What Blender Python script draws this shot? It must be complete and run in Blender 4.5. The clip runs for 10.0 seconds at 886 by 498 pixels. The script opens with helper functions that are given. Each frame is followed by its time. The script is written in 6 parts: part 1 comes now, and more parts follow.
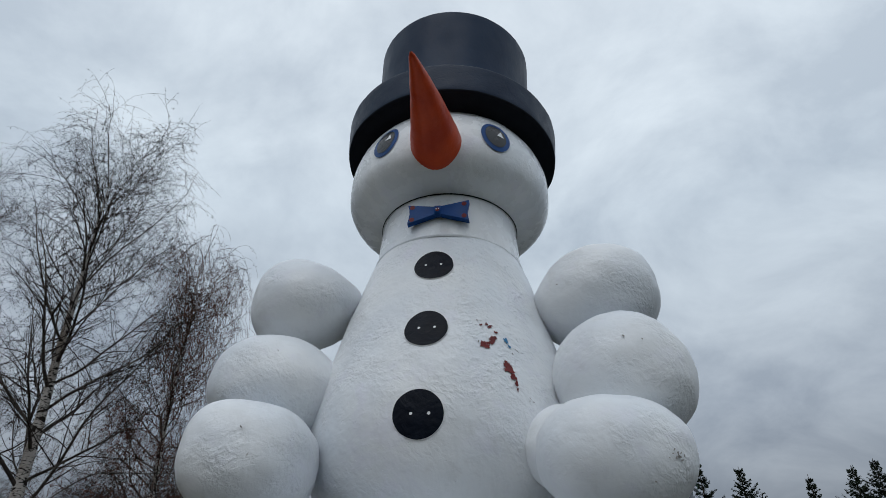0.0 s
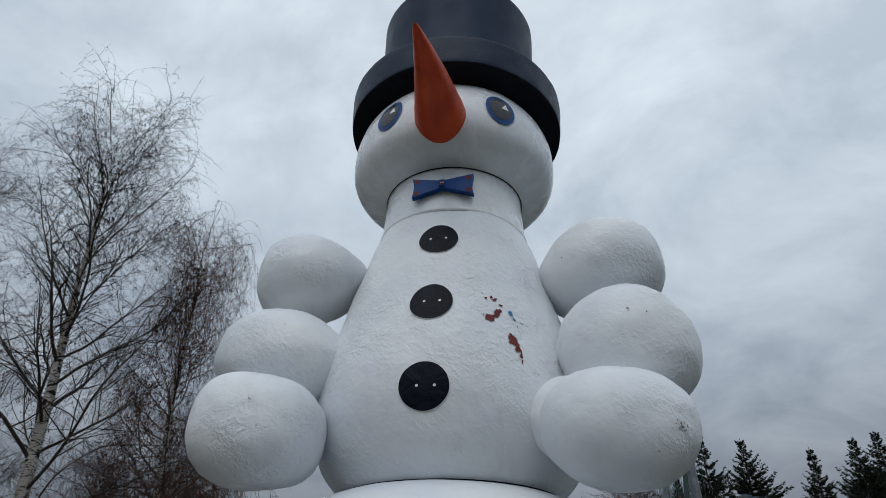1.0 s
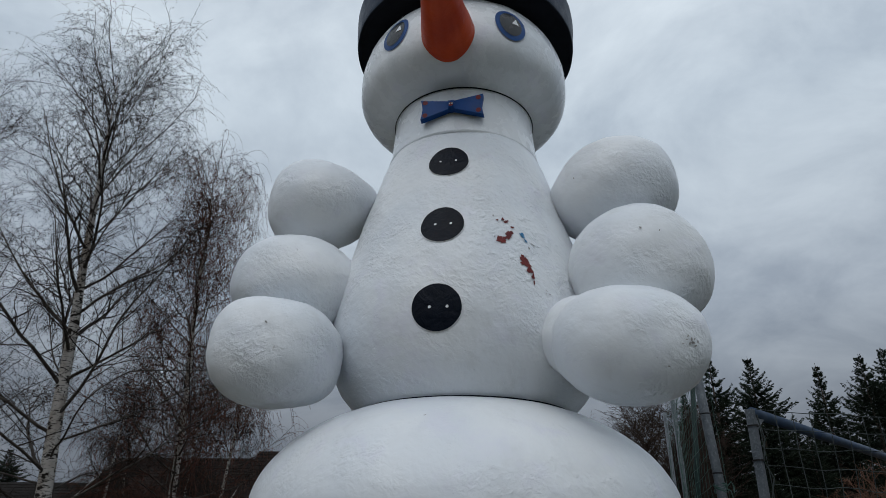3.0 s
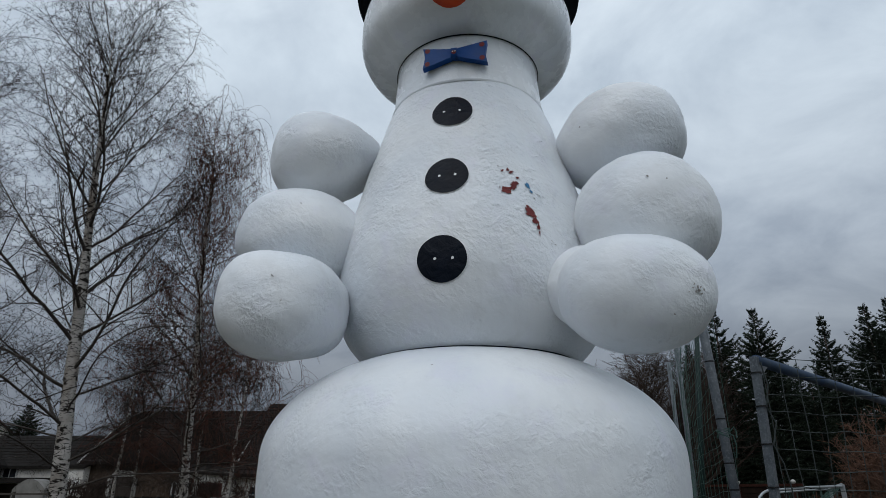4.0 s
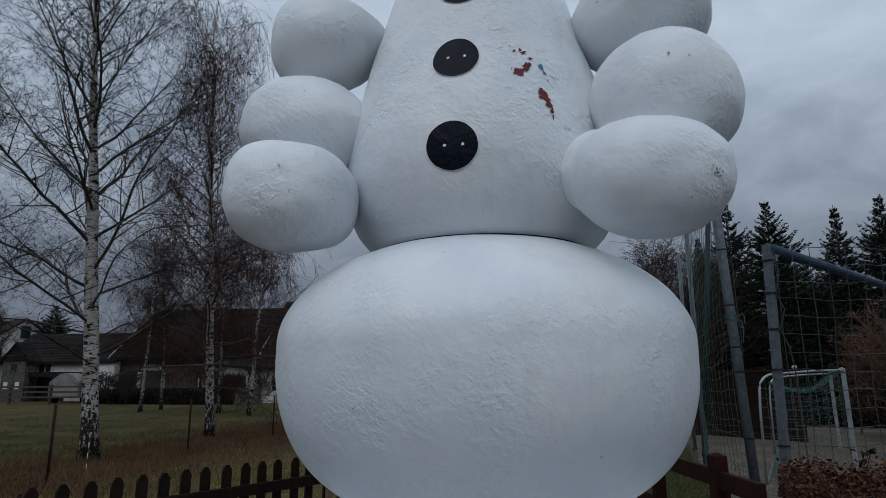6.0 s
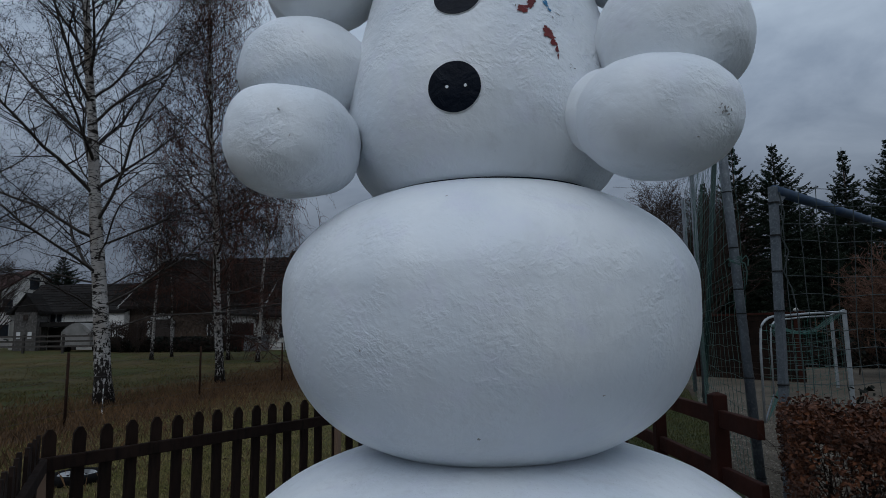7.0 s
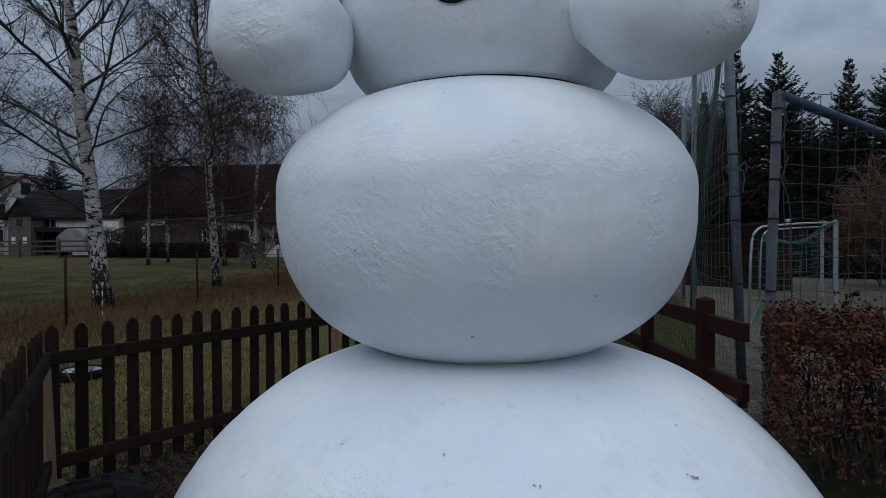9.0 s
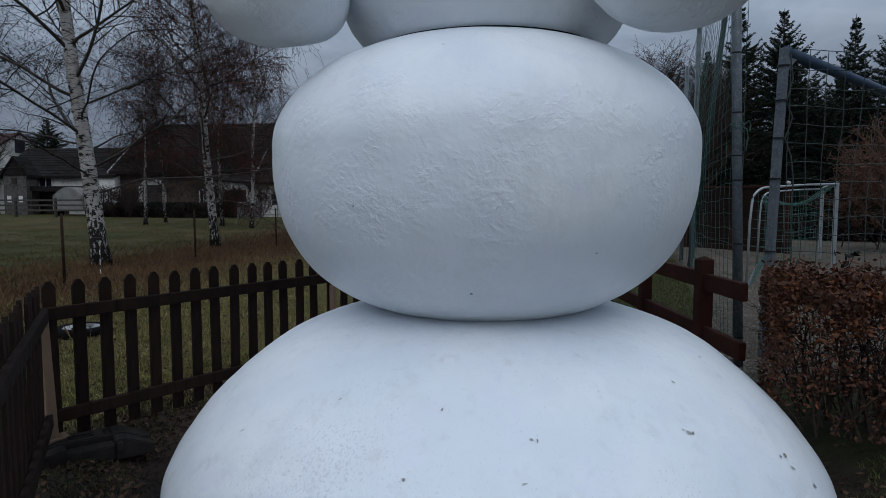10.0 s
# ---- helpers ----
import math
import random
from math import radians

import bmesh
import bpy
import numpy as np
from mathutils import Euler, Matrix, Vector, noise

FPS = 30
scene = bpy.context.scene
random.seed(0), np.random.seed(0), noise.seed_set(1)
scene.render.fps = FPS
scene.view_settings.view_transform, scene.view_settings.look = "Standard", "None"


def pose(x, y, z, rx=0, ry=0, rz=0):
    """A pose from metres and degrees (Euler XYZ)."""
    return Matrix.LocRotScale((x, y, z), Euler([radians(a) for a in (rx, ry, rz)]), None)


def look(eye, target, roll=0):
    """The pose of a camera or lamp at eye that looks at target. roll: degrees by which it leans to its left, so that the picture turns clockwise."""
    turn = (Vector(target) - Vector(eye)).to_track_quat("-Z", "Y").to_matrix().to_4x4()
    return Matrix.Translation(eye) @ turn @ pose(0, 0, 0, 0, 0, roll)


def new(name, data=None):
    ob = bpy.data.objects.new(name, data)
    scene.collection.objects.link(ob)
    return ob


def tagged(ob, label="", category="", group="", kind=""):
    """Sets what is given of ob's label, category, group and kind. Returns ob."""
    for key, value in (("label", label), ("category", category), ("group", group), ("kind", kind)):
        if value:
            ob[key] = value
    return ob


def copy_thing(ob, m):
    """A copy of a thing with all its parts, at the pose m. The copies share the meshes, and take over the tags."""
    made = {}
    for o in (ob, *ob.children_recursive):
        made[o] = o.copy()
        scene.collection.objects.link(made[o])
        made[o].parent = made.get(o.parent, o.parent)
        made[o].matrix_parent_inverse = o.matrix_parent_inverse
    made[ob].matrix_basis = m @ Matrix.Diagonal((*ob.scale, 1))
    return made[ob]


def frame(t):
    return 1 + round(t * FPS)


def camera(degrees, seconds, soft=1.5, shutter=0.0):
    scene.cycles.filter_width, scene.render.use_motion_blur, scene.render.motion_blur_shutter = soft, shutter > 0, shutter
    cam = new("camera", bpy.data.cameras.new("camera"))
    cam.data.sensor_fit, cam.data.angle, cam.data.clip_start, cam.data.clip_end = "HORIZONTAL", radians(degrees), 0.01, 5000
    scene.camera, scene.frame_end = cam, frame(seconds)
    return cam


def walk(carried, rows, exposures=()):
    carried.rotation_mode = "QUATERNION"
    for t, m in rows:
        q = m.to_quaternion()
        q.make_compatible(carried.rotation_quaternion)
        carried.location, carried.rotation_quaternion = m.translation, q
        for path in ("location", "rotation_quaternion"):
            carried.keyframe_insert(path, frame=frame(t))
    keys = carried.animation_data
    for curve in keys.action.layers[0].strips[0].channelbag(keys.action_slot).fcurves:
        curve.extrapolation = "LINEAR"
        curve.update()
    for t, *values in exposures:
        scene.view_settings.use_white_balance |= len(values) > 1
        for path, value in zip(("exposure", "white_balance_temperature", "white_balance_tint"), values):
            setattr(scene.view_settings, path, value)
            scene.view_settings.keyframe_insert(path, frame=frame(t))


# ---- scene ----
cam = camera(71.5, 10.0, soft=0.3)
PATH = [
    (0, (0.049, -0.204, 1.696), (-0.03, 1.428, 2.85), 1.4),
    (0.5, (0.046, -0.204, 1.695), (-0.038, 1.437, 2.835), 1.4),
    (1, (0.04, -0.203, 1.686), (-0.051, 1.474, 2.772), 1.4),
    (1.5, (0.038, -0.19, 1.678), (-0.063, 1.515, 2.72), 1.4),
    (2, (0.04, -0.184, 1.678), (-0.071, 1.548, 2.672), 1.3),
    (2.5, (0.038, -0.177, 1.674), (-0.081, 1.583, 2.617), 1.1),
    (4, (0.035, -0.141, 1.66), (-0.112, 1.709, 2.406), 0.3),
    (4.5, (0.03, -0.119, 1.65), (-0.123, 1.754, 2.333), 0.0),
    (5, (0.026, -0.099, 1.642), (-0.138, 1.803, 2.236), -0.0),
    (5.5, (0.025, -0.074, 1.628), (-0.152, 1.85, 2.142), 0.0),
    (7, (0.023, -0.044, 1.594), (-0.181, 1.927, 1.861), -0.8),
    (7.5, (0.02, -0.03, 1.584), (-0.191, 1.95, 1.771), -0.6),
    (8, (0.008, -0.007, 1.568), (-0.187, 1.98, 1.682), -0.5),
    (8.5, (0.015, -0.008, 1.56), (-0.177, 1.982, 1.621), -0.6),
    (9, (0.012, -0.011, 1.548), (-0.179, 1.98, 1.522), -0.3),
    (9.5, (0.01, 0.015, 1.531), (-0.179, 2.003, 1.436), -0.3),
    (10, (0.004, 0.025, 1.519), (-0.181, 2.011, 1.368), 0.0),
]
EXPOSURES = [(0, 0.077, 6330, 10), (1, 0.067, 6330, 10), (1.5, -0.088, 6340, 10), (2.0, -0.218, 6340, 10), (2.5, -0.133, 6330, 10), (4.0, 0.127, 6280, 10), (4.5, 0.117, 6230, 10), (5.0, -0.003, 6160, 10), (5.5, -0.013, 6080, 10), (7.0, -0.283, 5810, 10), (8.5, -0.293, 5770, 10), (9, -0.005, 5790, 10), (10, 0.095, 5810, 10)]
walk(cam, [(t, look(eye, target, roll)) for t, eye, target, roll in PATH], exposures=EXPOSURES)


# ---- light ----
SUN_EL, SUN_AZ = 50.0, 193.0
world = bpy.data.worlds.new("overcast_sky")
scene.world = world
world.use_nodes = True
wn, wl = world.node_tree.nodes, world.node_tree.links
wn.clear()


def wnode(kind, **values):
    n = wn.new(kind)
    for key, value in values.items():
        n.inputs[key].default_value = value
    return n


sky = wn.new("ShaderNodeTexSky")
sky.sky_type = "NISHITA"
sky.sun_disc = False
sky.sun_elevation, sky.sun_rotation = radians(SUN_EL), radians(SUN_AZ)
sky.dust_density, sky.ozone_density = 4.0, 1.0
geo = wn.new("ShaderNodeTexCoord")
sep = wn.new("ShaderNodeSeparateXYZ")
wl.new(geo.outputs["Generated"], sep.inputs[0])
# cloud deck: directions flattened onto a high sheet
den = wn.new("ShaderNodeMath"); den.operation = "ADD"; den.inputs[1].default_value = 0.30
wl.new(sep.outputs["Z"], den.inputs[0])
flat = wn.new("ShaderNodeVectorMath"); flat.operation = "DIVIDE"
comb = wn.new("ShaderNodeCombineXYZ")
for i in range(3):
    wl.new(den.outputs[0], comb.inputs[i])
wl.new(geo.outputs["Generated"], flat.inputs[0]); wl.new(comb.outputs[0], flat.inputs[1])
cloud = wnode("ShaderNodeTexNoise", Scale=3.0, Detail=9.0, Roughness=0.58, Distortion=0.35)
wl.new(flat.outputs[0], cloud.inputs["Vector"])
cramp = wn.new("ShaderNodeValToRGB")
cramp.color_ramp.elements[0].position, cramp.color_ramp.elements[1].position = 0.36, 0.66
cramp.color_ramp.elements[0].color = (0.77, 0.79, 0.82, 1)
cramp.color_ramp.elements[1].color = (1.13, 1.125, 1.11, 1)
wl.new(cloud.outputs["Fac"], cramp.inputs[0])
# the deck is darker towards the horizon, where it is seen edge on
hramp = wn.new("ShaderNodeValToRGB")
hr = hramp.color_ramp
hr.elements[0].position, hr.elements[0].color = 0.0, (0.125, 0.138, 0.165, 1)
hr.elements[1].position, hr.elements[1].color = 1.0, (0.81, 0.87, 0.915, 1)
for pos, col in ((0.16, (0.20, 0.222, 0.252, 1)), (0.34, (0.405, 0.455, 0.512, 1)), (0.60, (0.61, 0.685, 0.75, 1))):
    e = hr.elements.new(pos); e.color = col
wl.new(sep.outputs["Z"], hramp.inputs[0])
# deck brightened towards the hidden sun, mostly out of view, to light the figure
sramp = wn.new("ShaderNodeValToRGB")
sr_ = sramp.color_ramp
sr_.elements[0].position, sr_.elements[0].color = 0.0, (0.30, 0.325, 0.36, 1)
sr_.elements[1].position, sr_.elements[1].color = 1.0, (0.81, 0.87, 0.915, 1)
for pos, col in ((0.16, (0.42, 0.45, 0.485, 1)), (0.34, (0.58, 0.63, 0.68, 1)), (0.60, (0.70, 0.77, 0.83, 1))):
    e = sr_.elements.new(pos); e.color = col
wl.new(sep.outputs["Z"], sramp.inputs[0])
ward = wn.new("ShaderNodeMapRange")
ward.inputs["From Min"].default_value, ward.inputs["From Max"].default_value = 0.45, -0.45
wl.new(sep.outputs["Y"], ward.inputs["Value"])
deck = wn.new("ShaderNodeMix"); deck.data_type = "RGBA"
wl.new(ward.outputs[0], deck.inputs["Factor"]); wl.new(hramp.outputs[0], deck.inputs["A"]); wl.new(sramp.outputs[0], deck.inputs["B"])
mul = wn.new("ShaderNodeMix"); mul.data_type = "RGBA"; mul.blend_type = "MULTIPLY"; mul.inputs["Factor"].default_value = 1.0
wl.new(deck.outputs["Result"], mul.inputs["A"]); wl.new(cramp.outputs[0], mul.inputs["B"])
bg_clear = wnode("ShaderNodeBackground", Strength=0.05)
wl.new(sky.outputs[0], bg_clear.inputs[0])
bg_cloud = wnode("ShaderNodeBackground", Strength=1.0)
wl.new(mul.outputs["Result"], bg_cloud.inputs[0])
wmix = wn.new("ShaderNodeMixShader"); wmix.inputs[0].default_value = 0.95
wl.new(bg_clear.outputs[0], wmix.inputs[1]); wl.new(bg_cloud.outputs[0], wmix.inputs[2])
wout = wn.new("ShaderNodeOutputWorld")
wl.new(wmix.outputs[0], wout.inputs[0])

sun = new("sun", bpy.data.lights.new("sun", "SUN"))
sun.data.energy, sun.data.angle, sun.data.color = 0.65, radians(45), (1.0, 0.97, 0.93)
SUN_WAY = Vector((math.sin(radians(SUN_AZ)), math.cos(radians(SUN_AZ)), math.tan(radians(SUN_EL))))
sun.matrix_world = look(SUN_WAY * 30, (0, 0, 0))


# ---- materials ----
def material(name, base, rough=0.7, metal=0.0, second=None, scale=3.0, spread=(0.35, 0.65), fine=None, fine_scale=40.0, fine_spread=(0.5, 0.7),
             bump=(), island=0.0, tint=0.0, spec=0.22, coat=0.0, stretch=(1, 1, 1)):
    """Principled material. base/second: colours mixed by a broad noise; fine: a third colour by a fine noise; bump: (scale, strength, distance) noises;
    tint: share by which each object's shade varies; island: the same for loose pieces of one mesh."""
    m = bpy.data.materials.new(name)
    m.use_nodes = True
    nd, ln = m.node_tree.nodes, m.node_tree.links
    p = nd["Principled BSDF"]
    p.inputs["Roughness"].default_value, p.inputs["Metallic"].default_value = rough, metal
    p.inputs["Specular IOR Level"].default_value, p.inputs["Coat Weight"].default_value = spec, coat
    tc = nd.new("ShaderNodeTexCoord")
    mp = nd.new("ShaderNodeMapping"); mp.inputs["Scale"].default_value = stretch
    ln.new(tc.outputs["Object"], mp.inputs["Vector"])
    where = mp.outputs["Vector"]

    def noise_mask(sc, lo, hi, detail=5.0, dist=0.0):
        n = nd.new("ShaderNodeTexNoise")
        n.inputs["Scale"].default_value, n.inputs["Detail"].default_value, n.inputs["Distortion"].default_value = sc, detail, dist
        ln.new(where, n.inputs["Vector"])
        r = nd.new("ShaderNodeMapRange")
        r.inputs["From Min"].default_value, r.inputs["From Max"].default_value = lo, hi
        ln.new(n.outputs["Fac"], r.inputs["Value"])
        return r.outputs["Result"], n

    def mixed(a, b, fac, mode="MIX"):
        x = nd.new("ShaderNodeMix"); x.data_type = "RGBA"; x.blend_type = mode
        for sock, v in (("A", a), ("B", b), ("Factor", fac)):
            if isinstance(v, (tuple, list)):
                x.inputs[sock].default_value = (*v[:3], 1)
            elif isinstance(v, float):
                x.inputs["Factor"].default_value = v
            else:
                ln.new(v, x.inputs[sock])
        return x.outputs["Result"]

    col = None
    if second is None:
        second = tuple(c * 0.86 for c in base)
    col = mixed(base, second, noise_mask(scale, *spread)[0])
    if fine is not None:
        col = mixed(col, fine, noise_mask(fine_scale, *fine_spread, detail=3.0)[0])
    if tint or island:
        info = nd.new("ShaderNodeObjectInfo" if tint else "ShaderNodeNewGeometry")
        r = nd.new("ShaderNodeMapRange")
        k = tint or island
        r.inputs["To Min"].default_value, r.inputs["To Max"].default_value = 1 - k, 1 + k
        ln.new(info.outputs["Random" if tint else "Random Per Island"], r.inputs["Value"])
        g = nd.new("ShaderNodeCombineColor")
        for i in range(3):
            ln.new(r.outputs["Result"], g.inputs[i])
        col = mixed(col, g.outputs[0], 1.0, "MULTIPLY")
    ln.new(col, p.inputs["Base Color"])
    rn, _ = noise_mask(scale * 3, 0.2, 0.8)
    rr = nd.new("ShaderNodeMapRange")
    rr.inputs["To Min"].default_value, rr.inputs["To Max"].default_value = max(0.05, rough - 0.1), min(1.0, rough + 0.1)
    ln.new(rn, rr.inputs["Value"]); ln.new(rr.outputs["Result"], p.inputs["Roughness"])
    last = None
    for sc, strength, dist, *ridge in bump:
        b = nd.new("ShaderNodeBump")
        b.inputs["Strength"].default_value, b.inputs["Distance"].default_value = strength, dist
        _, n = noise_mask(sc, 0, 1, 4.0, 0.6)
        height = n.outputs["Fac"]
        if ridge:  # creases instead of waves
            s1 = nd.new("ShaderNodeMath"); s1.operation = "SUBTRACT"; s1.inputs[1].default_value = 0.5
            s2 = nd.new("ShaderNodeMath"); s2.operation = "ABSOLUTE"
            s3 = nd.new("ShaderNodeMath"); s3.operation = "MINIMUM"; s3.inputs[1].default_value = ridge[0]
            ln.new(height, s1.inputs[0]); ln.new(s1.outputs[0], s2.inputs[0]); ln.new(s2.outputs[0], s3.inputs[0])
            height = s3.outputs[0]
        ln.new(height, b.inputs["Height"])
        if last:
            ln.new(last.outputs[0], b.inputs["Normal"])
        last = b
    if last:
        ln.new(last.outputs[0], p.inputs["Normal"])
    return m


WHITE = (0.757, 0.782, 0.804)


def old_paint(name, rough, cover, relief, flake=0.0, dirt=0.35, seed=0.0):
    """White gloss paint on hand-thrown plaster: trowel marks in patches (cover: share, relief: metres), faint blue-grey mottling, streaks, grime in the
    creases, and small flaked specks in patches (flake)."""
    m = bpy.data.materials.new(name)
    m.use_nodes = True
    nd, ln = m.node_tree.nodes, m.node_tree.links
    p = nd["Principled BSDF"]
    tc = nd.new("ShaderNodeTexCoord")

    def field(sc, detail=4.0, rg=0.5, dist=0.0, stretch=(1, 1, 1), off=0.0, turn=0.0):
        mp = nd.new("ShaderNodeMapping")
        mp.vector_type = "POINT"
        mp.inputs["Scale"].default_value, mp.inputs["Location"].default_value = (1, 1, 1), (seed + off, off, 0)
        mp.inputs["Rotation"].default_value = (0, radians(turn), 0)
        ln.new(tc.outputs["Object"], mp.inputs["Vector"])
        n = nd.new("ShaderNodeTexNoise")
        for key, v in (("Scale", sc), ("Detail", detail), ("Roughness", rg), ("Distortion", dist)):
            n.inputs[key].default_value = v
        sq = nd.new("ShaderNodeVectorMath"); sq.operation = "MULTIPLY"
        sq.inputs[1].default_value = stretch
        ln.new(mp.outputs[0], sq.inputs[0]); ln.new(sq.outputs[0], n.inputs["Vector"])
        return n.outputs["Fac"]

    def ramp(v, lo, hi, a=0.0, b=1.0):
        r = nd.new("ShaderNodeMapRange")
        for key, x in (("From Min", lo), ("From Max", hi), ("To Min", a), ("To Max", b)):
            r.inputs[key].default_value = x
        ln.new(v, r.inputs["Value"])
        return r.outputs["Result"]

    def op(kind, a, b):
        n = nd.new("ShaderNodeMath"); n.operation = kind
        for i, v in enumerate((a, b)):
            if isinstance(v, (int, float)):
                n.inputs[i].default_value = v
            else:
                ln.new(v, n.inputs[i])
        return n.outputs[0]

    def blend(a, b, f):
        x = nd.new("ShaderNodeMix"); x.data_type = "RGBA"
        for sock, v in (("A", a), ("B", b), ("Factor", f)):
            if isinstance(v, tuple):
                x.inputs[sock].default_value = (*v, 1)
            else:
                ln.new(v, x.inputs[sock])
        return x.outputs["Result"]

    patch = ramp(field(1.3, 3.0, 0.55, 0.6), 0.62 - 0.25 * cover, 0.82 - 0.25 * cover, 0.16, 1.0)
    gaps = ramp(field(4.2, 3.0, 0.6, 0.5, off=2.0), 0.36, 0.56, 0.26, 1.0)                # smooth places between the trowel marks
    slabs = ramp(field(13, 4.0, 0.55, 0.35), 0.40, 0.70)                                  # thrown dabs
    rising = ramp(field(27, 3.0, 0.5, 0.45, (0.85, 1, 1.35), 1.0, -38.0), 0.40, 0.70)      # strokes of the trowel, both ways
    falling = ramp(field(30, 3.0, 0.5, 0.45, (0.9, 1, 1.2), 8.0, 28.0), 0.40, 0.70)
    way = ramp(field(2.2, 2.0, off=5.0), 0.44, 0.60)
    fleck = op("ADD", op("MULTIPLY", falling, way), op("MULTIPLY", rising, op("SUBTRACT", 1.0, way)))
    few = ramp(field(5, 3.0, 0.5, 0.0, (1, 1, 1), 6.0), 0.56, 0.66)
    cut = op("MULTIPLY", few, ramp(op("ABSOLUTE", op("SUBTRACT", field(11, 2.0, 0.5, 0.6, (0.8, 1, 1.8), 4.0, -40.0), 0.5), 0.0), 0.035, 0.0))  # a few trowel scratches
    pits = ramp(field(30, 2.0, 0.5, off=12.0), 0.71, 0.80)
    grain = field(90, 3.0, 0.6)
    broad = field(3.6, 3.0, 0.5)
    rough_bits = op("ADD", op("MULTIPLY", slabs, 0.80), op("ADD", op("MULTIPLY", fleck, 0.74), op("MULTIPLY", cut, -0.12)))
    height = op("ADD", op("MULTIPLY", rough_bits, op("MULTIPLY", patch, gaps)), op("ADD", op("MULTIPLY", grain, 0.06), op("ADD", op("MULTIPLY", broad, 2.4), op("MULTIPLY", pits, -0.22))))
    bu_ = nd.new("ShaderNodeBump")
    bu_.inputs["Strength"].default_value, bu_.inputs["Distance"].default_value = 1.0, relief
    ln.new(height, bu_.inputs["Height"]); ln.new(bu_.outputs[0], p.inputs["Normal"])
    col = blend(WHITE, (0.672, 0.714, 0.763), ramp(field(1.1, 4.0), 0.40, 0.62))
    col = blend(col, (0.665, 0.69, 0.72), ramp(field(2.6, 5.0, 0.6, 0.0, (1.6, 1.6, 0.5), 7.0), 0.52, 0.74, 0.0, 0.7))
    col = blend(col, (0.69, 0.70, 0.79), ramp(field(3.4, 4.0, 0.6, 0.3, (1, 1, 1), 13.0), 0.54, 0.70, 0.0, 0.55))  # faint lilac-blue blotches
    grime = op("MULTIPLY", ramp(slabs, 0.55, 0.0), ramp(field(5.5, 4.0, 0.6, 0.0, (1, 1, 1), 3.0), 0.54, 0.72))
    col = blend(col, (0.40, 0.40, 0.39), op("MULTIPLY", grime, dirt))
    if flake:
        dist = nd.new("ShaderNodeVectorMath"); dist.operation = "DISTANCE"  # the flaking is worst low on the front
        dist.inputs[1].default_value = (-0.85, 2.78, 0.22)
        ln.new(tc.outputs["Object"], dist.inputs[0])
        reach = op("ADD", dist.outputs["Value"], op("MULTIPLY", field(3.5, 4.0, 0.6, 0.0, (1, 1, 1), 5.0), 1.1))
        local = ramp(reach, 1.15, 0.65)
        thin = ramp(field(1.6, 3.0, 0.5, 0.0, (1, 1, 1), 9.0), 0.55, 0.68, 0.0, 0.55)
        where = op("MAXIMUM", local, thin)
        speck = op("ADD", field(62, 5.0, 0.7, 0.4, (1.3, 1.3, 0.8)), op("MULTIPLY", where, 0.085))
        col = blend(col, (0.47, 0.49, 0.50), op("MULTIPLY", ramp(speck, 0.63, 0.65), flake))
    ln.new(col, p.inputs["Base Color"])
    ln.new(ramp(field(7, 4.0), 0.3, 0.7, rough - 0.08, rough + 0.10), p.inputs["Roughness"])
    return m


m_plaster = old_paint("white_painted_plaster", 0.36, 0.95, 0.0082, dirt=0.18, seed=2.0)
m_arm = old_paint("white_paint_on_arm_plaster", 0.38, 0.72, 0.0064, dirt=0.22, seed=6.0)
m_smooth = old_paint("white_smooth_paint", 0.25, 0.10, 0.006, dirt=0.2, seed=11.0)
m_belly = old_paint("white_paint_over_plaster", 0.40, 0.74, 0.0056, dirt=0.15, seed=4.0)
m_base = old_paint("weathered_white_paint", 0.46, 0.05, 0.007, flake=0.55, dirt=0.3, seed=8.0)
m_black = material("black_button_paint", (0.0018, 0.0038, 0.0090), 0.42, second=(0.0035, 0.0065, 0.014), scale=6, spec=0.10, bump=((12, 0.6, 0.02), (40, 0.5, 0.006)))
m_rim = material("white_line_paint", (0.80, 0.82, 0.84), 0.5)
m_hat = material("blue_black_gloss_paint", (0.006, 0.019, 0.048), 0.42, second=(0.009, 0.025, 0.058), scale=2.2, spec=0.085, bump=((4, 0.25, 0.02), (35, 0.25, 0.004)), stretch=(1, 1, 0.4))
# near-black for the brim's unlit under-face, shade in the colour, and thin dark rings
m_hat_under = material("brim_shade_and_ring_black", (0.004, 0.007, 0.014), 0.8, bump=((20, 0.3, 0.004),))
m_brim = material("cracked_dark_paint", (0.007, 0.018, 0.044), 0.44, second=(0.013, 0.027, 0.056), scale=3.5, spec=0.15, bump=((5, 0.9, 0.02, 0.03), (11, 0.8, 0.012, 0.03), (30, 0.35, 0.005)))
m_carrot = material("orange_red_gloss_paint", (0.58, 0.070, 0.016), 0.38, second=(0.44, 0.042, 0.009), scale=4, spec=0.18, bump=((8, 0.4, 0.02), (45, 0.4, 0.004)))
m_tip = material("dark_nose_tip", (0.10, 0.022, 0.014), 0.6)
m_blue = material("blue_paint", (0.006, 0.066, 0.27), 0.45, second=(0.005, 0.050, 0.20), scale=5, spec=0.2)
m_iris = material("black_gloss_eye_paint", (0.008, 0.009, 0.012), 0.25, second=(0.025, 0.028, 0.032), scale=4.5, spec=0.3)
m_ring = material("dark_blue_eye_paint", (0.008, 0.062, 0.230), 0.4, second=(0.006, 0.045, 0.17), scale=5, spec=0.2)
m_red = material("red_spot_paint", (0.17, 0.020, 0.022), 0.5, second=(0.11, 0.02, 0.025), scale=20)
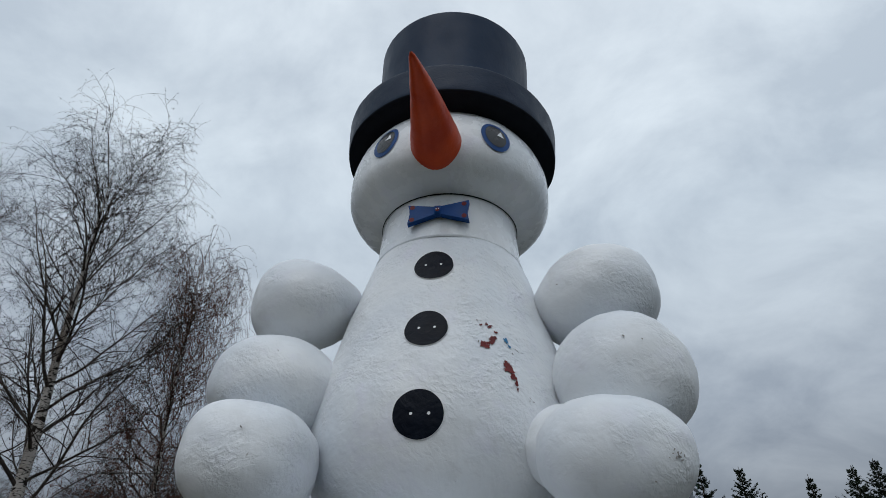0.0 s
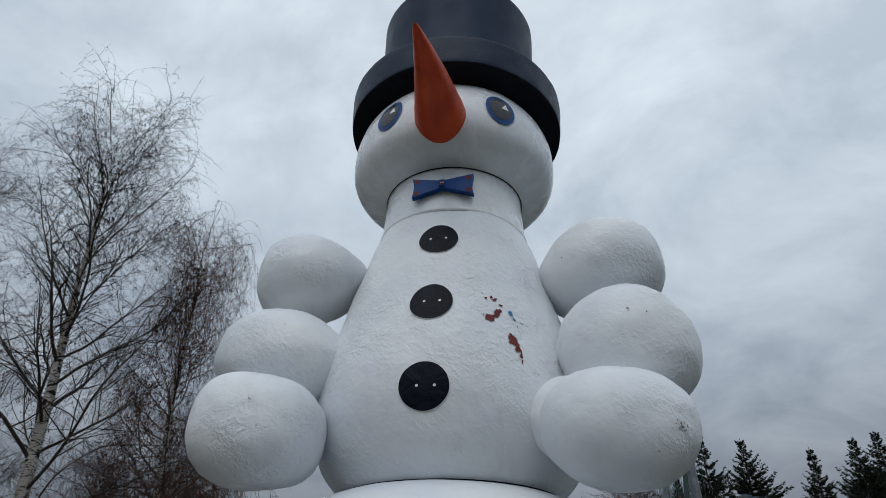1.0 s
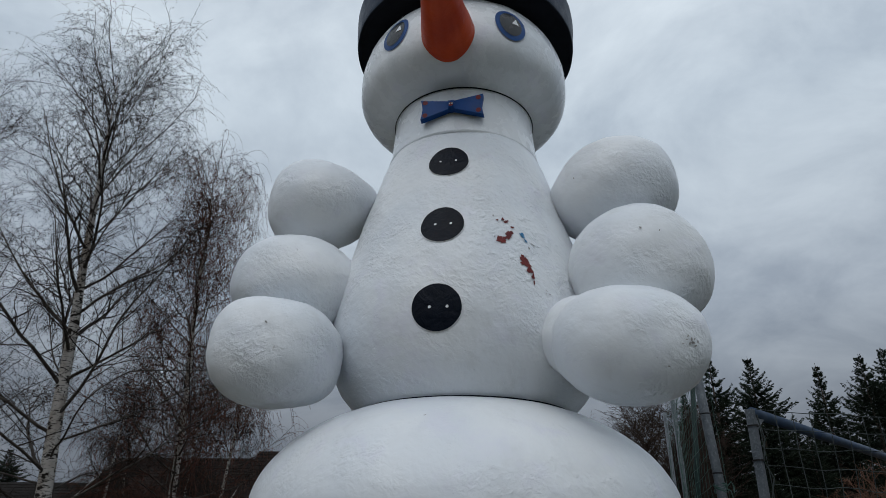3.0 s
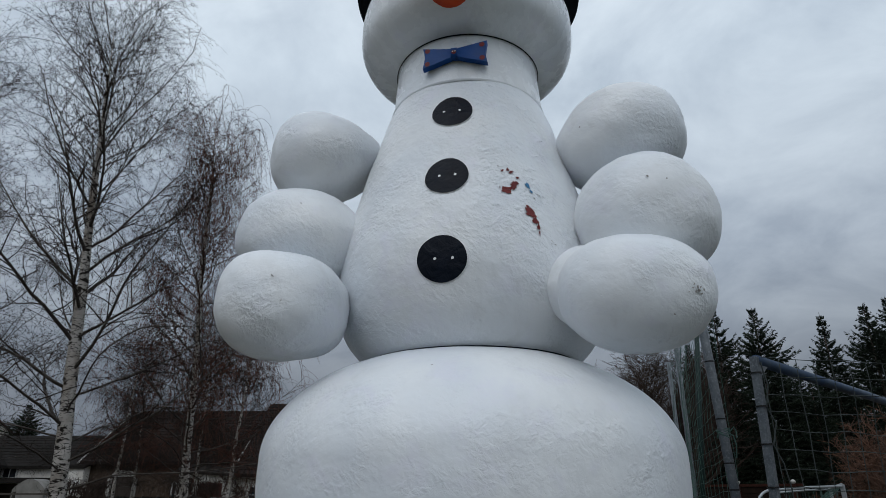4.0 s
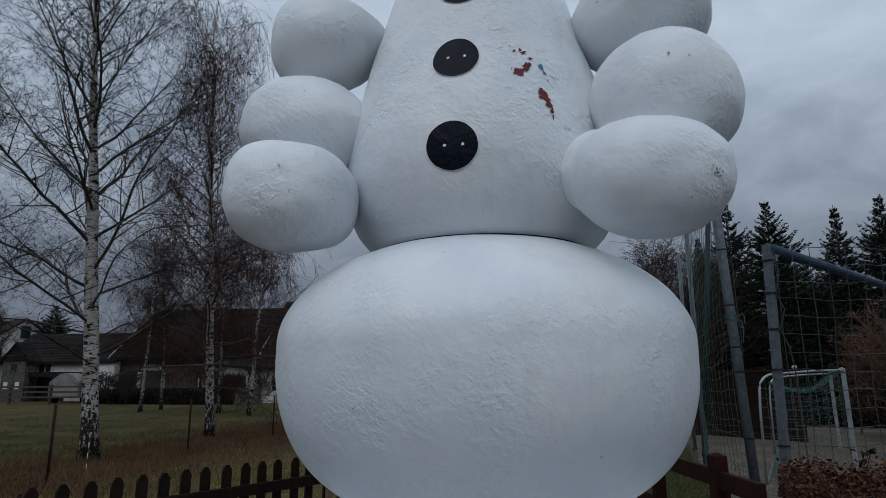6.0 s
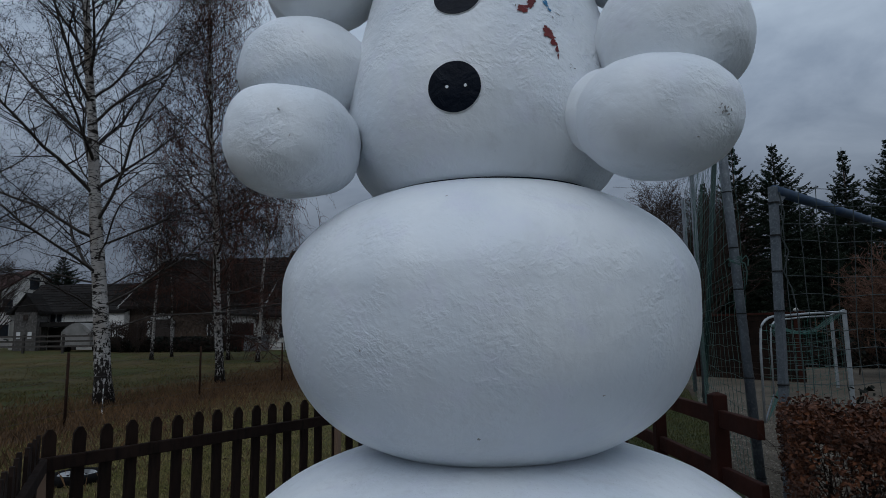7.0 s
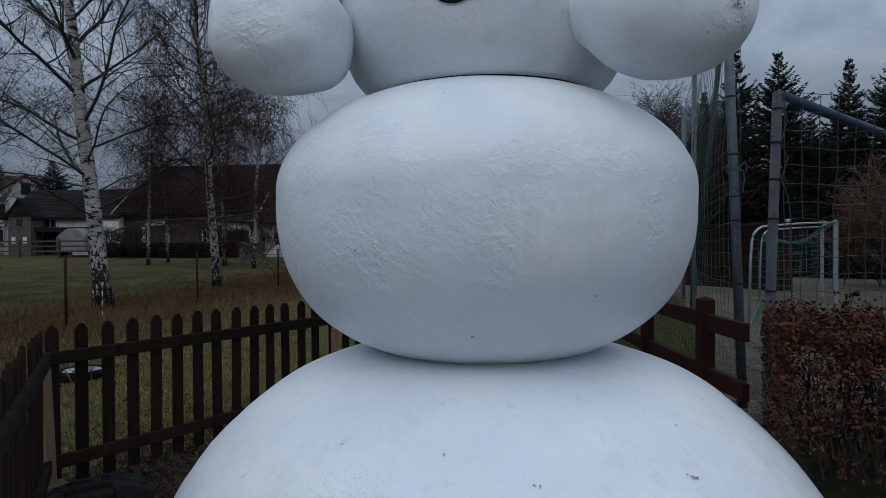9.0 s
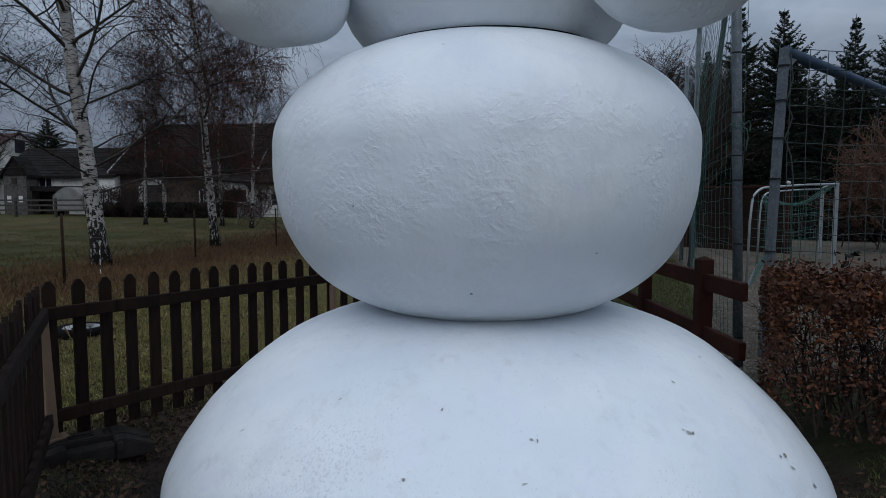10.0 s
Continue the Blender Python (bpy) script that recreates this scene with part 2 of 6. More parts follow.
m_oldred = material("old_red_undercoat", (0.17, 0.028, 0.026), 0.6, second=(0.11, 0.02, 0.022), scale=14, bump=((40, 0.5, 0.004),))
m_oldblue = material("old_blue_undercoat", (0.05, 0.19, 0.36), 0.6)
m_greychip = material("bare_grey_plaster", (0.44, 0.43, 0.42), 0.9, second=(0.15, 0.145, 0.14), scale=34, bump=((60, 0.6, 0.004),))

m_fence = material("dark_brown_stained_wood", (0.012, 0.007, 0.005), 0.9, second=(0.019, 0.011, 0.008), scale=4, fine=(0.007, 0.005, 0.004), fine_scale=30, spec=0.1, bump=((18, 0.5, 0.004),), tint=0.22, stretch=(1, 1, 0.15))
m_redwood = material("red_brown_stained_wood", (0.034, 0.0105, 0.0065), 0.85, second=(0.022, 0.0075, 0.005), scale=4, spec=0.12, bump=((18, 0.5, 0.004),), tint=0.15)
m_rawwood = material("raw_pale_timber", (0.19, 0.125, 0.082), 0.8, second=(0.14, 0.092, 0.06), scale=3, bump=((25, 0.4, 0.003),), stretch=(1, 1, 0.1))
m_plastic = material("black_recycled_plastic", (0.011, 0.010, 0.010), 0.75, second=(0.022, 0.019, 0.017), scale=7, spec=0.12, bump=((30, 0.3, 0.004),))
m_rubber = material("tyre_rubber", (0.006, 0.006, 0.006), 0.9, spec=0.06)
m_alloy = material("worn_pale_metal", (0.42, 0.43, 0.44), 0.45, 0.3, second=(0.10, 0.10, 0.10), scale=7)
m_rust = material("rusted_steel", (0.018, 0.010, 0.007), 0.9, second=(0.030, 0.014, 0.008), scale=14, spec=0.15, bump=((60, 0.4, 0.002),))
m_wire = material("rusty_wire", (0.06, 0.05, 0.045), 0.7)
m_galv = material("galvanised_steel", (0.120, 0.134, 0.148), 0.5, 0.3, second=(0.080, 0.092, 0.104), scale=9, fine=(0.16, 0.175, 0.19), fine_scale=45, bump=((50, 0.2, 0.002),))
m_blue_bar = material("weathered_blue_steel", (0.028, 0.050, 0.095), 0.5, 0.2, second=(0.050, 0.072, 0.105), scale=5, bump=((40, 0.2, 0.002),))
m_green_pole = material("dark_green_steel", (0.009, 0.023, 0.021), 0.5, 0.1)
m_stones = material("gravel_stone", (0.19, 0.17, 0.14), 0.9, second=(0.08, 0.072, 0.06), scale=9, island=0.5)
m_clod = material("dark_soil_crumb", (0.020, 0.014, 0.010), 0.95, second=(0.011, 0.008, 0.006), scale=9, island=0.5, spec=0.2)
m_tie = material("black_cable_tie", (0.01, 0.01, 0.01), 0.5)
m_net_green = material("green_net_cord", (0.060, 0.110, 0.095), 0.8, second=(0.030, 0.058, 0.050), scale=1.2)
m_net_dark = material("grey_net_cord", (0.055, 0.065, 0.065), 0.9, second=(0.035, 0.044, 0.044), scale=2)
m_net_teal = material("teal_goal_net", (0.030, 0.105, 0.086), 0.8, second=(0.075, 0.11, 0.10), scale=3)
m_alu = material("dull_aluminium", (0.34, 0.36, 0.37), 0.45, 0.5, second=(0.25, 0.27, 0.28), scale=5)
m_leaf = material("dry_beech_leaf", (0.098, 0.034, 0.013), 0.6, second=(0.032, 0.013, 0.007), scale=6, spec=0.25, island=0.6)
m_twig = material("dark_twig", (0.028, 0.018, 0.014), 0.85, second=(0.040, 0.026, 0.020), scale=3, island=0.3)
m_birch_twig = material("birch_twig_bark", (0.011, 0.008, 0.0065), 0.9, second=(0.022, 0.015, 0.012), scale=2, island=0.3, spec=0.15)
m_weep = material("weeping_birch_twig_bark", (0.046, 0.018, 0.012), 0.9, second=(0.076, 0.033, 0.023), scale=2, island=0.35, spec=0.15)
m_limb = material("birch_limb_bark", (0.026, 0.021, 0.018), 0.85, second=(0.075, 0.066, 0.058), scale=3.0, fine=(0.03, 0.025, 0.022), fine_scale=16, fine_spread=(0.5, 0.6))
m_red_twig = material("reddish_bush_twig", (0.110, 0.058, 0.038), 0.85, second=(0.068, 0.038, 0.026), scale=1.5, island=0.3)
m_spruce = material("spruce_needles", (0.012, 0.019, 0.013), 0.85, second=(0.019, 0.027, 0.017), scale=1.2, spec=0.12, island=0.45)
m_bark = material("brown_bark", (0.05, 0.038, 0.030), 0.9, bump=((20, 0.6, 0.02),))
m_grass = material("winter_grass_blade", (0.118, 0.116, 0.032), 0.7, second=(0.185, 0.150, 0.062), scale=1.6, island=0.75)
m_turf = material("green_turf_blade", (0.045, 0.058, 0.014), 0.75, second=(0.070, 0.062, 0.022), scale=0.9, island=0.65)
m_meadow = material("winter_meadow_blade", (0.052, 0.056, 0.009), 0.75, second=(0.100, 0.068, 0.022), scale=0.35, island=0.7)
m_straw = material("dry_grass_blade", (0.125, 0.070, 0.030), 0.8, second=(0.066, 0.038, 0.018), scale=0.7, island=0.5)
m_dryleaf = material("fallen_leaf", (0.085, 0.050, 0.030), 0.8, second=(0.038, 0.022, 0.014), scale=3, island=0.5)
m_dark_leaf = material("dark_evergreen_leaf", (0.010, 0.012, 0.009), 0.7, island=0.3, spec=0.1)
m_roof_brown = material("brown_roof_tiles", (0.016, 0.0120, 0.011), 0.9, second=(0.010, 0.0078, 0.0075), scale=0.6, spec=0.06, fine=(0.030, 0.022, 0.019), fine_scale=5, bump=((6, 0.5, 0.03),))
m_roof_red = material("red_roof_tiles", (0.052, 0.022, 0.017), 0.85, second=(0.036, 0.016, 0.013), scale=0.8, bump=((6, 0.5, 0.03),))
m_roof_grey = material("grey_roof_sheet", (0.017, 0.015, 0.014), 0.9, second=(0.011, 0.010, 0.009), scale=0.8, spec=0.08)
m_limewash = material("white_house_limewash", (0.62, 0.60, 0.56), 0.9, second=(0.40, 0.38, 0.35), scale=0.5, fine=(0.20, 0.195, 0.18), fine_scale=4, fine_spread=(0.6, 0.8))
m_stone = material("brown_rubble_stone", (0.054, 0.036, 0.024), 0.9, second=(0.032, 0.022, 0.016), scale=1.2, fine=(0.075, 0.060, 0.049), fine_scale=6, bump=((5, 0.7, 0.05),))
m_greywall = material("grey_shed_plaster", (0.080, 0.074, 0.067), 0.9, second=(0.048, 0.044, 0.040), scale=1.6, fine=(0.12, 0.112, 0.105), fine_scale=6)
m_glass = material("dark_window_glass", (0.02, 0.023, 0.028), 0.1)
m_frame_w = material("white_window_frame", (0.60, 0.60, 0.58), 0.6)
m_door = material("dark_brown_door", (0.030, 0.022, 0.018), 0.7)
m_reddoor = material("dull_red_door", (0.062, 0.016, 0.014), 0.6)
m_canvas = material("dirty_pale_canvas", (0.20, 0.192, 0.18), 0.85, second=(0.13, 0.125, 0.115), scale=1.5, bump=((6, 0.3, 0.02),))
m_verge = material("pale_verge_board", (0.40, 0.39, 0.37), 0.8)
m_corrug = material("corrugated_sheet", (0.20, 0.205, 0.21), 0.6, 0.3)
m_greyboard = material("weathered_board", (0.055, 0.048, 0.042), 0.9, tint=0.25)
m_hill = material("far_wooded_hill", (0.030, 0.031, 0.033), 1.0, second=(0.022, 0.023, 0.025), scale=0.03)

# birch bark: white with dark cracks low down and lens-shaped scars
m_birch = bpy.data.materials.new("birch_bark")
m_birch.use_nodes = True
bn, bl = m_birch.node_tree.nodes, m_birch.node_tree.links
bp = bn["Principled BSDF"]; bp.inputs["Roughness"].default_value = 0.85; bp.inputs["Specular IOR Level"].default_value = 0.12
tc = bn.new("ShaderNodeTexCoord")


def bark_noise(stretch, scale, detail, rough=0.55):
    m_ = bn.new("ShaderNodeMapping"); m_.inputs["Scale"].default_value = stretch
    bl.new(tc.outputs["Object"], m_.inputs[0])
    n = bn.new("ShaderNodeTexNoise")
    n.inputs["Scale"].default_value, n.inputs["Detail"].default_value, n.inputs["Roughness"].default_value = scale, detail, rough
    bl.new(m_.outputs[0], n.inputs["Vector"])
    return n.outputs["Fac"]


def bark_range(v, lo, hi, a=0.0, b=1.0):
    r = bn.new("ShaderNodeMapRange")
    for key, x in (("From Min", lo), ("From Max", hi), ("To Min", a), ("To Max", b)):
        r.inputs[key].default_value = x
    bl.new(v, r.inputs["Value"])
    return r.outputs[0]


def bark_op(kind, a, b):
    n = bn.new("ShaderNodeMath"); n.operation = kind
    for k, v in enumerate((a, b)):
        if isinstance(v, float):
            n.inputs[k].default_value = v
        else:
            bl.new(v, n.inputs[k])
    return n.outputs[0]


sx = bn.new("ShaderNodeSeparateXYZ"); bl.new(tc.outputs["Object"], sx.inputs[0])
dashes = bark_noise((1.6, 1.6, 9.0), 4.0, 4.0)                     # fine level dashes
scars = bark_noise((1.5, 1.5, 2.6), 2.6, 5.0)                      # dark scars under old limbs
cracks = bark_noise((3.4, 3.4, 1.3), 4.2, 6.0, 0.62)               # upright cracks of the thick old bark at the foot
foot_bark = bark_op("ADD", cracks, bark_range(sx.outputs["Z"], 0.1, 2.6, 0.13, -0.16))
dark_bark = bark_op("MAXIMUM", bark_op("MAXIMUM", bark_range(dashes, 0.565, 0.60), bark_range(scars, 0.565, 0.60)), bark_range(foot_bark, 0.50, 0.54))
pale = bn.new("ShaderNodeMix"); pale.data_type = "RGBA"
pale.inputs["A"].default_value, pale.inputs["B"].default_value = (0.36, 0.34, 0.318, 1), (0.215, 0.185, 0.158, 1)
bl.new(bark_range(bark_noise((1, 1, 0.6), 1.8, 3.0), 0.45, 0.65), pale.inputs["Factor"])
coat_ = bn.new("ShaderNodeMix"); coat_.data_type = "RGBA"
coat_.inputs["B"].default_value = (0.018, 0.015, 0.013, 1)
bl.new(pale.outputs["Result"], coat_.inputs["A"]); bl.new(dark_bark, coat_.inputs["Factor"])
bl.new(coat_.outputs["Result"], bp.inputs["Base Color"])
bb = bn.new("ShaderNodeBump"); bb.inputs["Strength"].default_value, bb.inputs["Distance"].default_value = 0.6, 0.03
bl.new(bark_op("SUBTRACT", cracks, dark_bark), bb.inputs["Height"]); bl.new(bb.outputs[0], bp.inputs["Normal"])

# ground: worn lawn, dry belt along the wire fence, trodden soil round the figure
m_ground = bpy.data.materials.new("meadow_and_soil")
m_ground.use_nodes = True
gn, gl = m_ground.node_tree.nodes, m_ground.node_tree.links
gp = gn["Principled BSDF"]; gp.inputs["Roughness"].default_value = 0.95; gp.inputs["Specular IOR Level"].default_value = 0.2
gtc = gn.new("ShaderNodeTexCoord")
gs = gn.new("ShaderNodeSeparateXYZ"); gl.new(gtc.outputs["Object"], gs.inputs[0])


def gnoise(sc, detail=6.0, dist=0.0):
    n = gn.new("ShaderNodeTexNoise")
    n.inputs["Scale"].default_value, n.inputs["Detail"].default_value, n.inputs["Distortion"].default_value = sc, detail, dist
    gl.new(gtc.outputs["Object"], n.inputs["Vector"])
    return n.outputs["Fac"]


def gmath(op, a, b):
    n = gn.new("ShaderNodeMath"); n.operation = op
    for i, v in enumerate((a, b)):
        if isinstance(v, (int, float)):
            n.inputs[i].default_value = v
        else:
            gl.new(v, n.inputs[i])
    return n.outputs[0]


def grange(v, lo, hi):
    n = gn.new("ShaderNodeMapRange"); n.inputs["From Min"].default_value, n.inputs["From Max"].default_value = lo, hi
    gl.new(v, n.inputs["Value"])
    return n.outputs[0]


def gmix(a, b, f):
    n = gn.new("ShaderNodeMix"); n.data_type = "RGBA"
    for sock, v in (("A", a), ("B", b), ("Factor", f)):
        if isinstance(v, tuple):
            n.inputs[sock].default_value = (*v, 1)
        else:
            gl.new(v, n.inputs[sock])
    return n.outputs["Result"]


lawn = gmix((0.052, 0.050, 0.012), (0.088, 0.070, 0.022), grange(gnoise(0.5), 0.35, 0.65))
lawn = gmix(lawn, (0.056, 0.036, 0.016), grange(gnoise(7.0), 0.52, 0.68))
straw = gmix((0.085, 0.050, 0.023), (0.050, 0.029, 0.015), grange(gnoise(3.0), 0.4, 0.6))
soil = gmix((0.024, 0.018, 0.014), (0.013, 0.0105, 0.009), grange(gnoise(6.0), 0.35, 0.65))
# distance from the wire fence line
line = gmath("ADD", gmath("MULTIPLY", gs.outputs["X"], 0.995), gmath("ADD", gmath("MULTIPLY", gs.outputs["Y"], -0.02), 8.4))
belt = gmath("ADD", gmath("ABSOLUTE", line, 0.0), gmath("MULTIPLY", gnoise(0.7), 3.4))
pasture = gmix((0.036, 0.043, 0.007), (0.070, 0.052, 0.016), grange(gnoise(0.22, 4.0, 0.6), 0.40, 0.62))
pasture = gmix(pasture, (0.048, 0.032, 0.014), grange(gnoise(1.7), 0.50, 0.68))
lawn = gmix(lawn, pasture, grange(gmath("ADD", line, gmath("MULTIPLY", gnoise(0.9), 2.0)), 0.5, -2.5))
lawn = gmix(lawn, gmix((0.026, 0.034, 0.009), (0.040, 0.040, 0.013), grange(gnoise(2.0), 0.4, 0.62)), grange(gs.outputs["X"], 0.0, 1.5))
gcol = gmix(lawn, straw, gmath("SUBTRACT", 1.0, grange(belt, 2.8, 5.6)))
near = gmath("POWER", gmath("ADD", gmath("POWER", gmath("ADD", gs.outputs["X"], 0.4), 2), gmath("POWER", gmath("SUBTRACT", gs.outputs["Y"], 3.2), 2)), 0.5)
near = gmath("ADD", near, gmath("MULTIPLY", gnoise(1.4), 2.2))
gcol = gmix(gcol, soil, gmath("SUBTRACT", 1.0, grange(near, 3.4, 4.6)))
# bare soil along the picket fence
pale_side = gmath("ADD", gmath("MULTIPLY", gmath("ADD", gs.outputs["X"], 3.0), 0.865), gmath("MULTIPLY", gmath("SUBTRACT", gs.outputs["Y"], 3.64), -0.502))
worn = gmath("ADD", gmath("ABSOLUTE", gmath("ADD", pale_side, 0.05), 0.0), gmath("MULTIPLY", gnoise(2.2), 1.1))
gcol = gmix(gcol, gmix((0.028, 0.020, 0.014), (0.048, 0.031, 0.020), grange(gnoise(9.0), 0.4, 0.6)), gmath("SUBTRACT", 1.0, grange(worn, 0.75, 1.15)))
gl.new(gcol, gp.inputs["Base Color"])
gb = gn.new("ShaderNodeBump"); gb.inputs["Strength"].default_value, gb.inputs["Distance"].default_value = 0.8, 0.05
gl.new(gnoise(14.0), gb.inputs["Height"]); gl.new(gb.outputs[0], gp.inputs["Normal"])
m_gravel = material("pale_gravel", (0.105, 0.086, 0.064), 0.95, second=(0.066, 0.054, 0.040), scale=0.8, fine=(0.014, 0.012, 0.010), fine_scale=26, spec=0.15, fine_spread=(0.5, 0.75), bump=((50, 0.7, 0.01),))

# ---- sizes of the snowman ----
BASE_K = [(-0.42, 2.255), (-0.2, 2.215), (0.0, 2.096), (0.2, 1.928), (0.4, 1.71), (0.6, 1.42), (0.745, 1.03), (0.785, 0.737), (0.80, 0.30)]
CHEST_K = [(2.52, 0.72), (2.60, 0.83), (2.72, 0.935), (2.88, 1.003), (3.05, 1.040), (3.22, 1.046), (3.40, 1.024), (3.60, 0.980), (3.96, 0.889), (4.40, 0.772), (4.60, 0.712), (4.71, 0.668)]
# centre, half axes, tilt, seed, squareness, taper
ARMS = [
    ((-1.308, 4.36, 4.326), (0.484, 0.41, 0.377), 0.7, 11.0, 2.10, -0.35),
    ((-1.387, 4.15, 3.490), (0.503, 0.42, 0.387), 9.1, 12.0, 2.13, -0.08),
    ((-1.353, 3.78, 2.843), (0.415, 0.408, 0.337), 2.1, 13.0, 2.73, -0.07),
    ((1.099, 4.22, 4.309), (0.522, 0.44, 0.432), -18.4, 14.0, 2.11, 0.17),
    ((1.120, 3.853, 3.426), (0.485, 0.45, 0.472), -31.2, 15.0, 2.14, -0.01),
    ((0.921, 3.53, 2.821), (0.461, 0.37, 0.358), 3.9, 16.0, 2.28, -0.02),
]
BUTTONS = [(-6.6, 4.340, 0.152, 0.154, (-4.4, 4.2)), (-7.2, 3.708, 0.152, 0.156, (-2.9, 3.7)), (-7.9, 3.064, 0.162, 0.158, (-2.3, 3.9))]
EYES = [(25.8, 5.632, 12.0, (2.5, 0.03)), (-35.3, 5.662, -12.0, (2.5, 0.03))]
NOSE_ROOT, NOSE_TIP, NOSE_R = (-0.212, 3.66, 5.51), (-0.350, 2.546, 5.36), 0.222
BOW, BOW_YAW = (-0.19, 3.905, 4.944), -7.0
# azimuth, height, half width, half height, turn, paint, seed
FLAKES_HIGH = [
    (16.1, 3.752, 0.010, 0.011, 0, 13, 1), (19.9, 3.745, 0.024, 0.012, 20, 13, 2), (18.6, 3.765, 0.010, 0.018, 10, 13, 3), (22.3, 3.700, 0.013, 0.013, 0, 13, 4),
    (16.6, 3.578, 0.034, 0.032, 30, 13, 5), (20.4, 3.632, 0.032, 0.036, -20, 13, 6), (18.6, 3.600, 0.026, 0.016, 30, 13, 7),
    (26.4, 3.645, 0.014, 0.034, 25, 14, 8), (27.6, 3.600, 0.010, 0.018, 20, 14, 9), (28.5, 3.545, 0.006, 0.010, 0, 15, 10),
]
FLAKES_LOW = [
    (25.2, 3.440, 0.030, 0.036, 15, 13, 11), (25.5, 3.405, 0.036, 0.030, 10, 13, 12), (27.0, 3.357, 0.020, 0.036, 25, 13, 13), (28.1, 3.312, 0.012, 0.028, 10, 13, 14), (28.2, 3.268, 0.007, 0.018, 5, 13, 15),
    (33.3, 3.225, 0.012, 0.003, -30, 15, 16), (34.6, 3.205, 0.008, 0.004, 20, 15, 17), (33.0, 3.205, 0.003, 0.008, 0, 15, 21), (31.0, 3.58, 0.018, 0.004, -40, 15, 18), (14.5, 3.79, 0.006, 0.007, 0, 15, 19), (14.2, 3.60, 0.005, 0.009, 0, 15, 20),
]
BASE_CHIPS = [
    (36.0, 0.376, 0.012, 0.007, -30, 31), (36.8, 0.37, 0.009, 0.005, 10, 32), (35.2, 0.39, 0.005, 0.003, 0, 33), (55.3, 0.160, 0.016, 0.009, 20, 34), (54.7, 0.109, 0.017, 0.005, -35, 35), (58.0, -0.007, 0.013, 0.012, 10, 36), (53.6, 0.17, 0.008, 0.005, 0, 37),
    (42.4, 0.547, 0.009, 0.003, -30, 38), (62.6, 0.579, 0.005, 0.003, -40, 39), (-45.1, 0.269, 0.013, 0.003, 40, 40), (-27.7, 0.493, 0.009, 0.0025, 30, 41), (-10.7, 0.267, 0.009, 0.005, 10, 42), (-7.1, 0.504, 0.005, 0.006, -20, 43), (8.0, 0.415, 0.008, 0.004, 0, 44),
    (8.9, 0.41, 0.004, 0.006, 0, 46), (6.1, 0.277, 0.011, 0.003, 10, 47),
]
BELLY_CHIPS = [(-1.5, 1.02, 0.008, 0.008, 0, 51), (28.0, 1.25, 0.010, 0.004, 0, 54), (-9.0, 2.36, 0.006, 0.004, 0, 55), (-27.0, 1.50, 0.006, 0.006, 0, 56)]
# ball, azimuth, elevation, half width, half height, turn, paint, seed
ARM_CHIPS_LOW = [
    (5, 35.0, -11.5, 0.013, 0.007, 20, 15, 61), (5, 32.6, -12.8, 0.009, 0.005, 60, 15, 62), (5, 37.6, -13.6, 0.010, 0.005, 30, 15, 63), (5, 33.8, -8.8, 0.007, 0.009, -20, 15, 64), (5, 36.4, -8.2, 0.008, 0.004, 40, 15, 72),
    (5, 30.0, -10.0, 0.006, 0.003, 0, 15, 73), (5, 31.0, -6.6, 0.009, 0.003, 50, 15, 74), (5, 39.6, -9.6, 0.005, 0.007, 0, 15, 75), (5, 27.5, -14.0, 0.005, 0.003, 0, 15, 76), (5, 20.0, -34.0, 0.007, 0.004, 0, 15, 65),
]
ARM_CHIPS_REST = [
    (4, 2.0, 18.0, 0.007, 0.010, 20, 15, 66), (4, 12.0, 8.0, 0.006, 0.005, 0, 15, 67), (3, -42.0, 8.0, 0.008, 0.006, 30, 15, 68), (2, 6.0, 14.0, 0.013, 0.003, -40, 15, 69), (2, 16.0, -12.0, 0.010, 0.0025, 60, 15, 70), (1, 8.0, 20.0, 0.010, 0.0025, -30, 15, 71),
]


# ---- builders ----
def link_mesh(name, verts, faces, mats, parent=None, label="", smooth=False, index=None):
    me = bpy.data.meshes.new(name)
    me.from_pydata(verts, [], faces)
    for m in (mats if isinstance(mats, (list, tuple)) else [mats]):
        me.materials.append(m)
    if index is not None:
        me.polygons.foreach_set("material_index", np.asarray(index, dtype=np.int32))
    if smooth:
        me.polygons.foreach_set("use_smooth", np.ones(len(me.polygons), dtype=bool))
    me.update()
    ob = new(name, me)
    if parent:
        ob.parent = parent
    return tagged(ob, label)


def part(name, bm, mat, parent, label="", smooth=False):
    me = bpy.data.meshes.new(name)
    if smooth:
        for f in bm.faces:
            f.smooth = True
    bm.to_mesh(me)
    bm.free()
    for m in (mat if isinstance(mat, (list, tuple)) else [mat]):
        me.materials.append(m)
    ob = new(name, me)
    ob.parent = parent
    return tagged(ob, label)


def thing(name, x, y, z, label, category, group="", rz=0.0, kind=""):
    ob = new(name)
    ob.empty_display_size = 0.1
    ob.matrix_world = pose(x, y, z, 0, 0, rz)
    return tagged(ob, label, category, group, kind)


def box_bm(x0, x1, y0, y1, z0, z1, bevel=0.0):
    bm = bmesh.new()
    bmesh.ops.create_cube(bm, size=1.0, matrix=Matrix.Translation(((x0 + x1) / 2, (y0 + y1) / 2, (z0 + z1) / 2)) @ Matrix.Diagonal((x1 - x0, y1 - y0, z1 - z0, 1)))
    if bevel:
        bmesh.ops.bevel(bm, geom=bm.edges[:], offset=bevel, segments=1, affect="EDGES")
    return bm


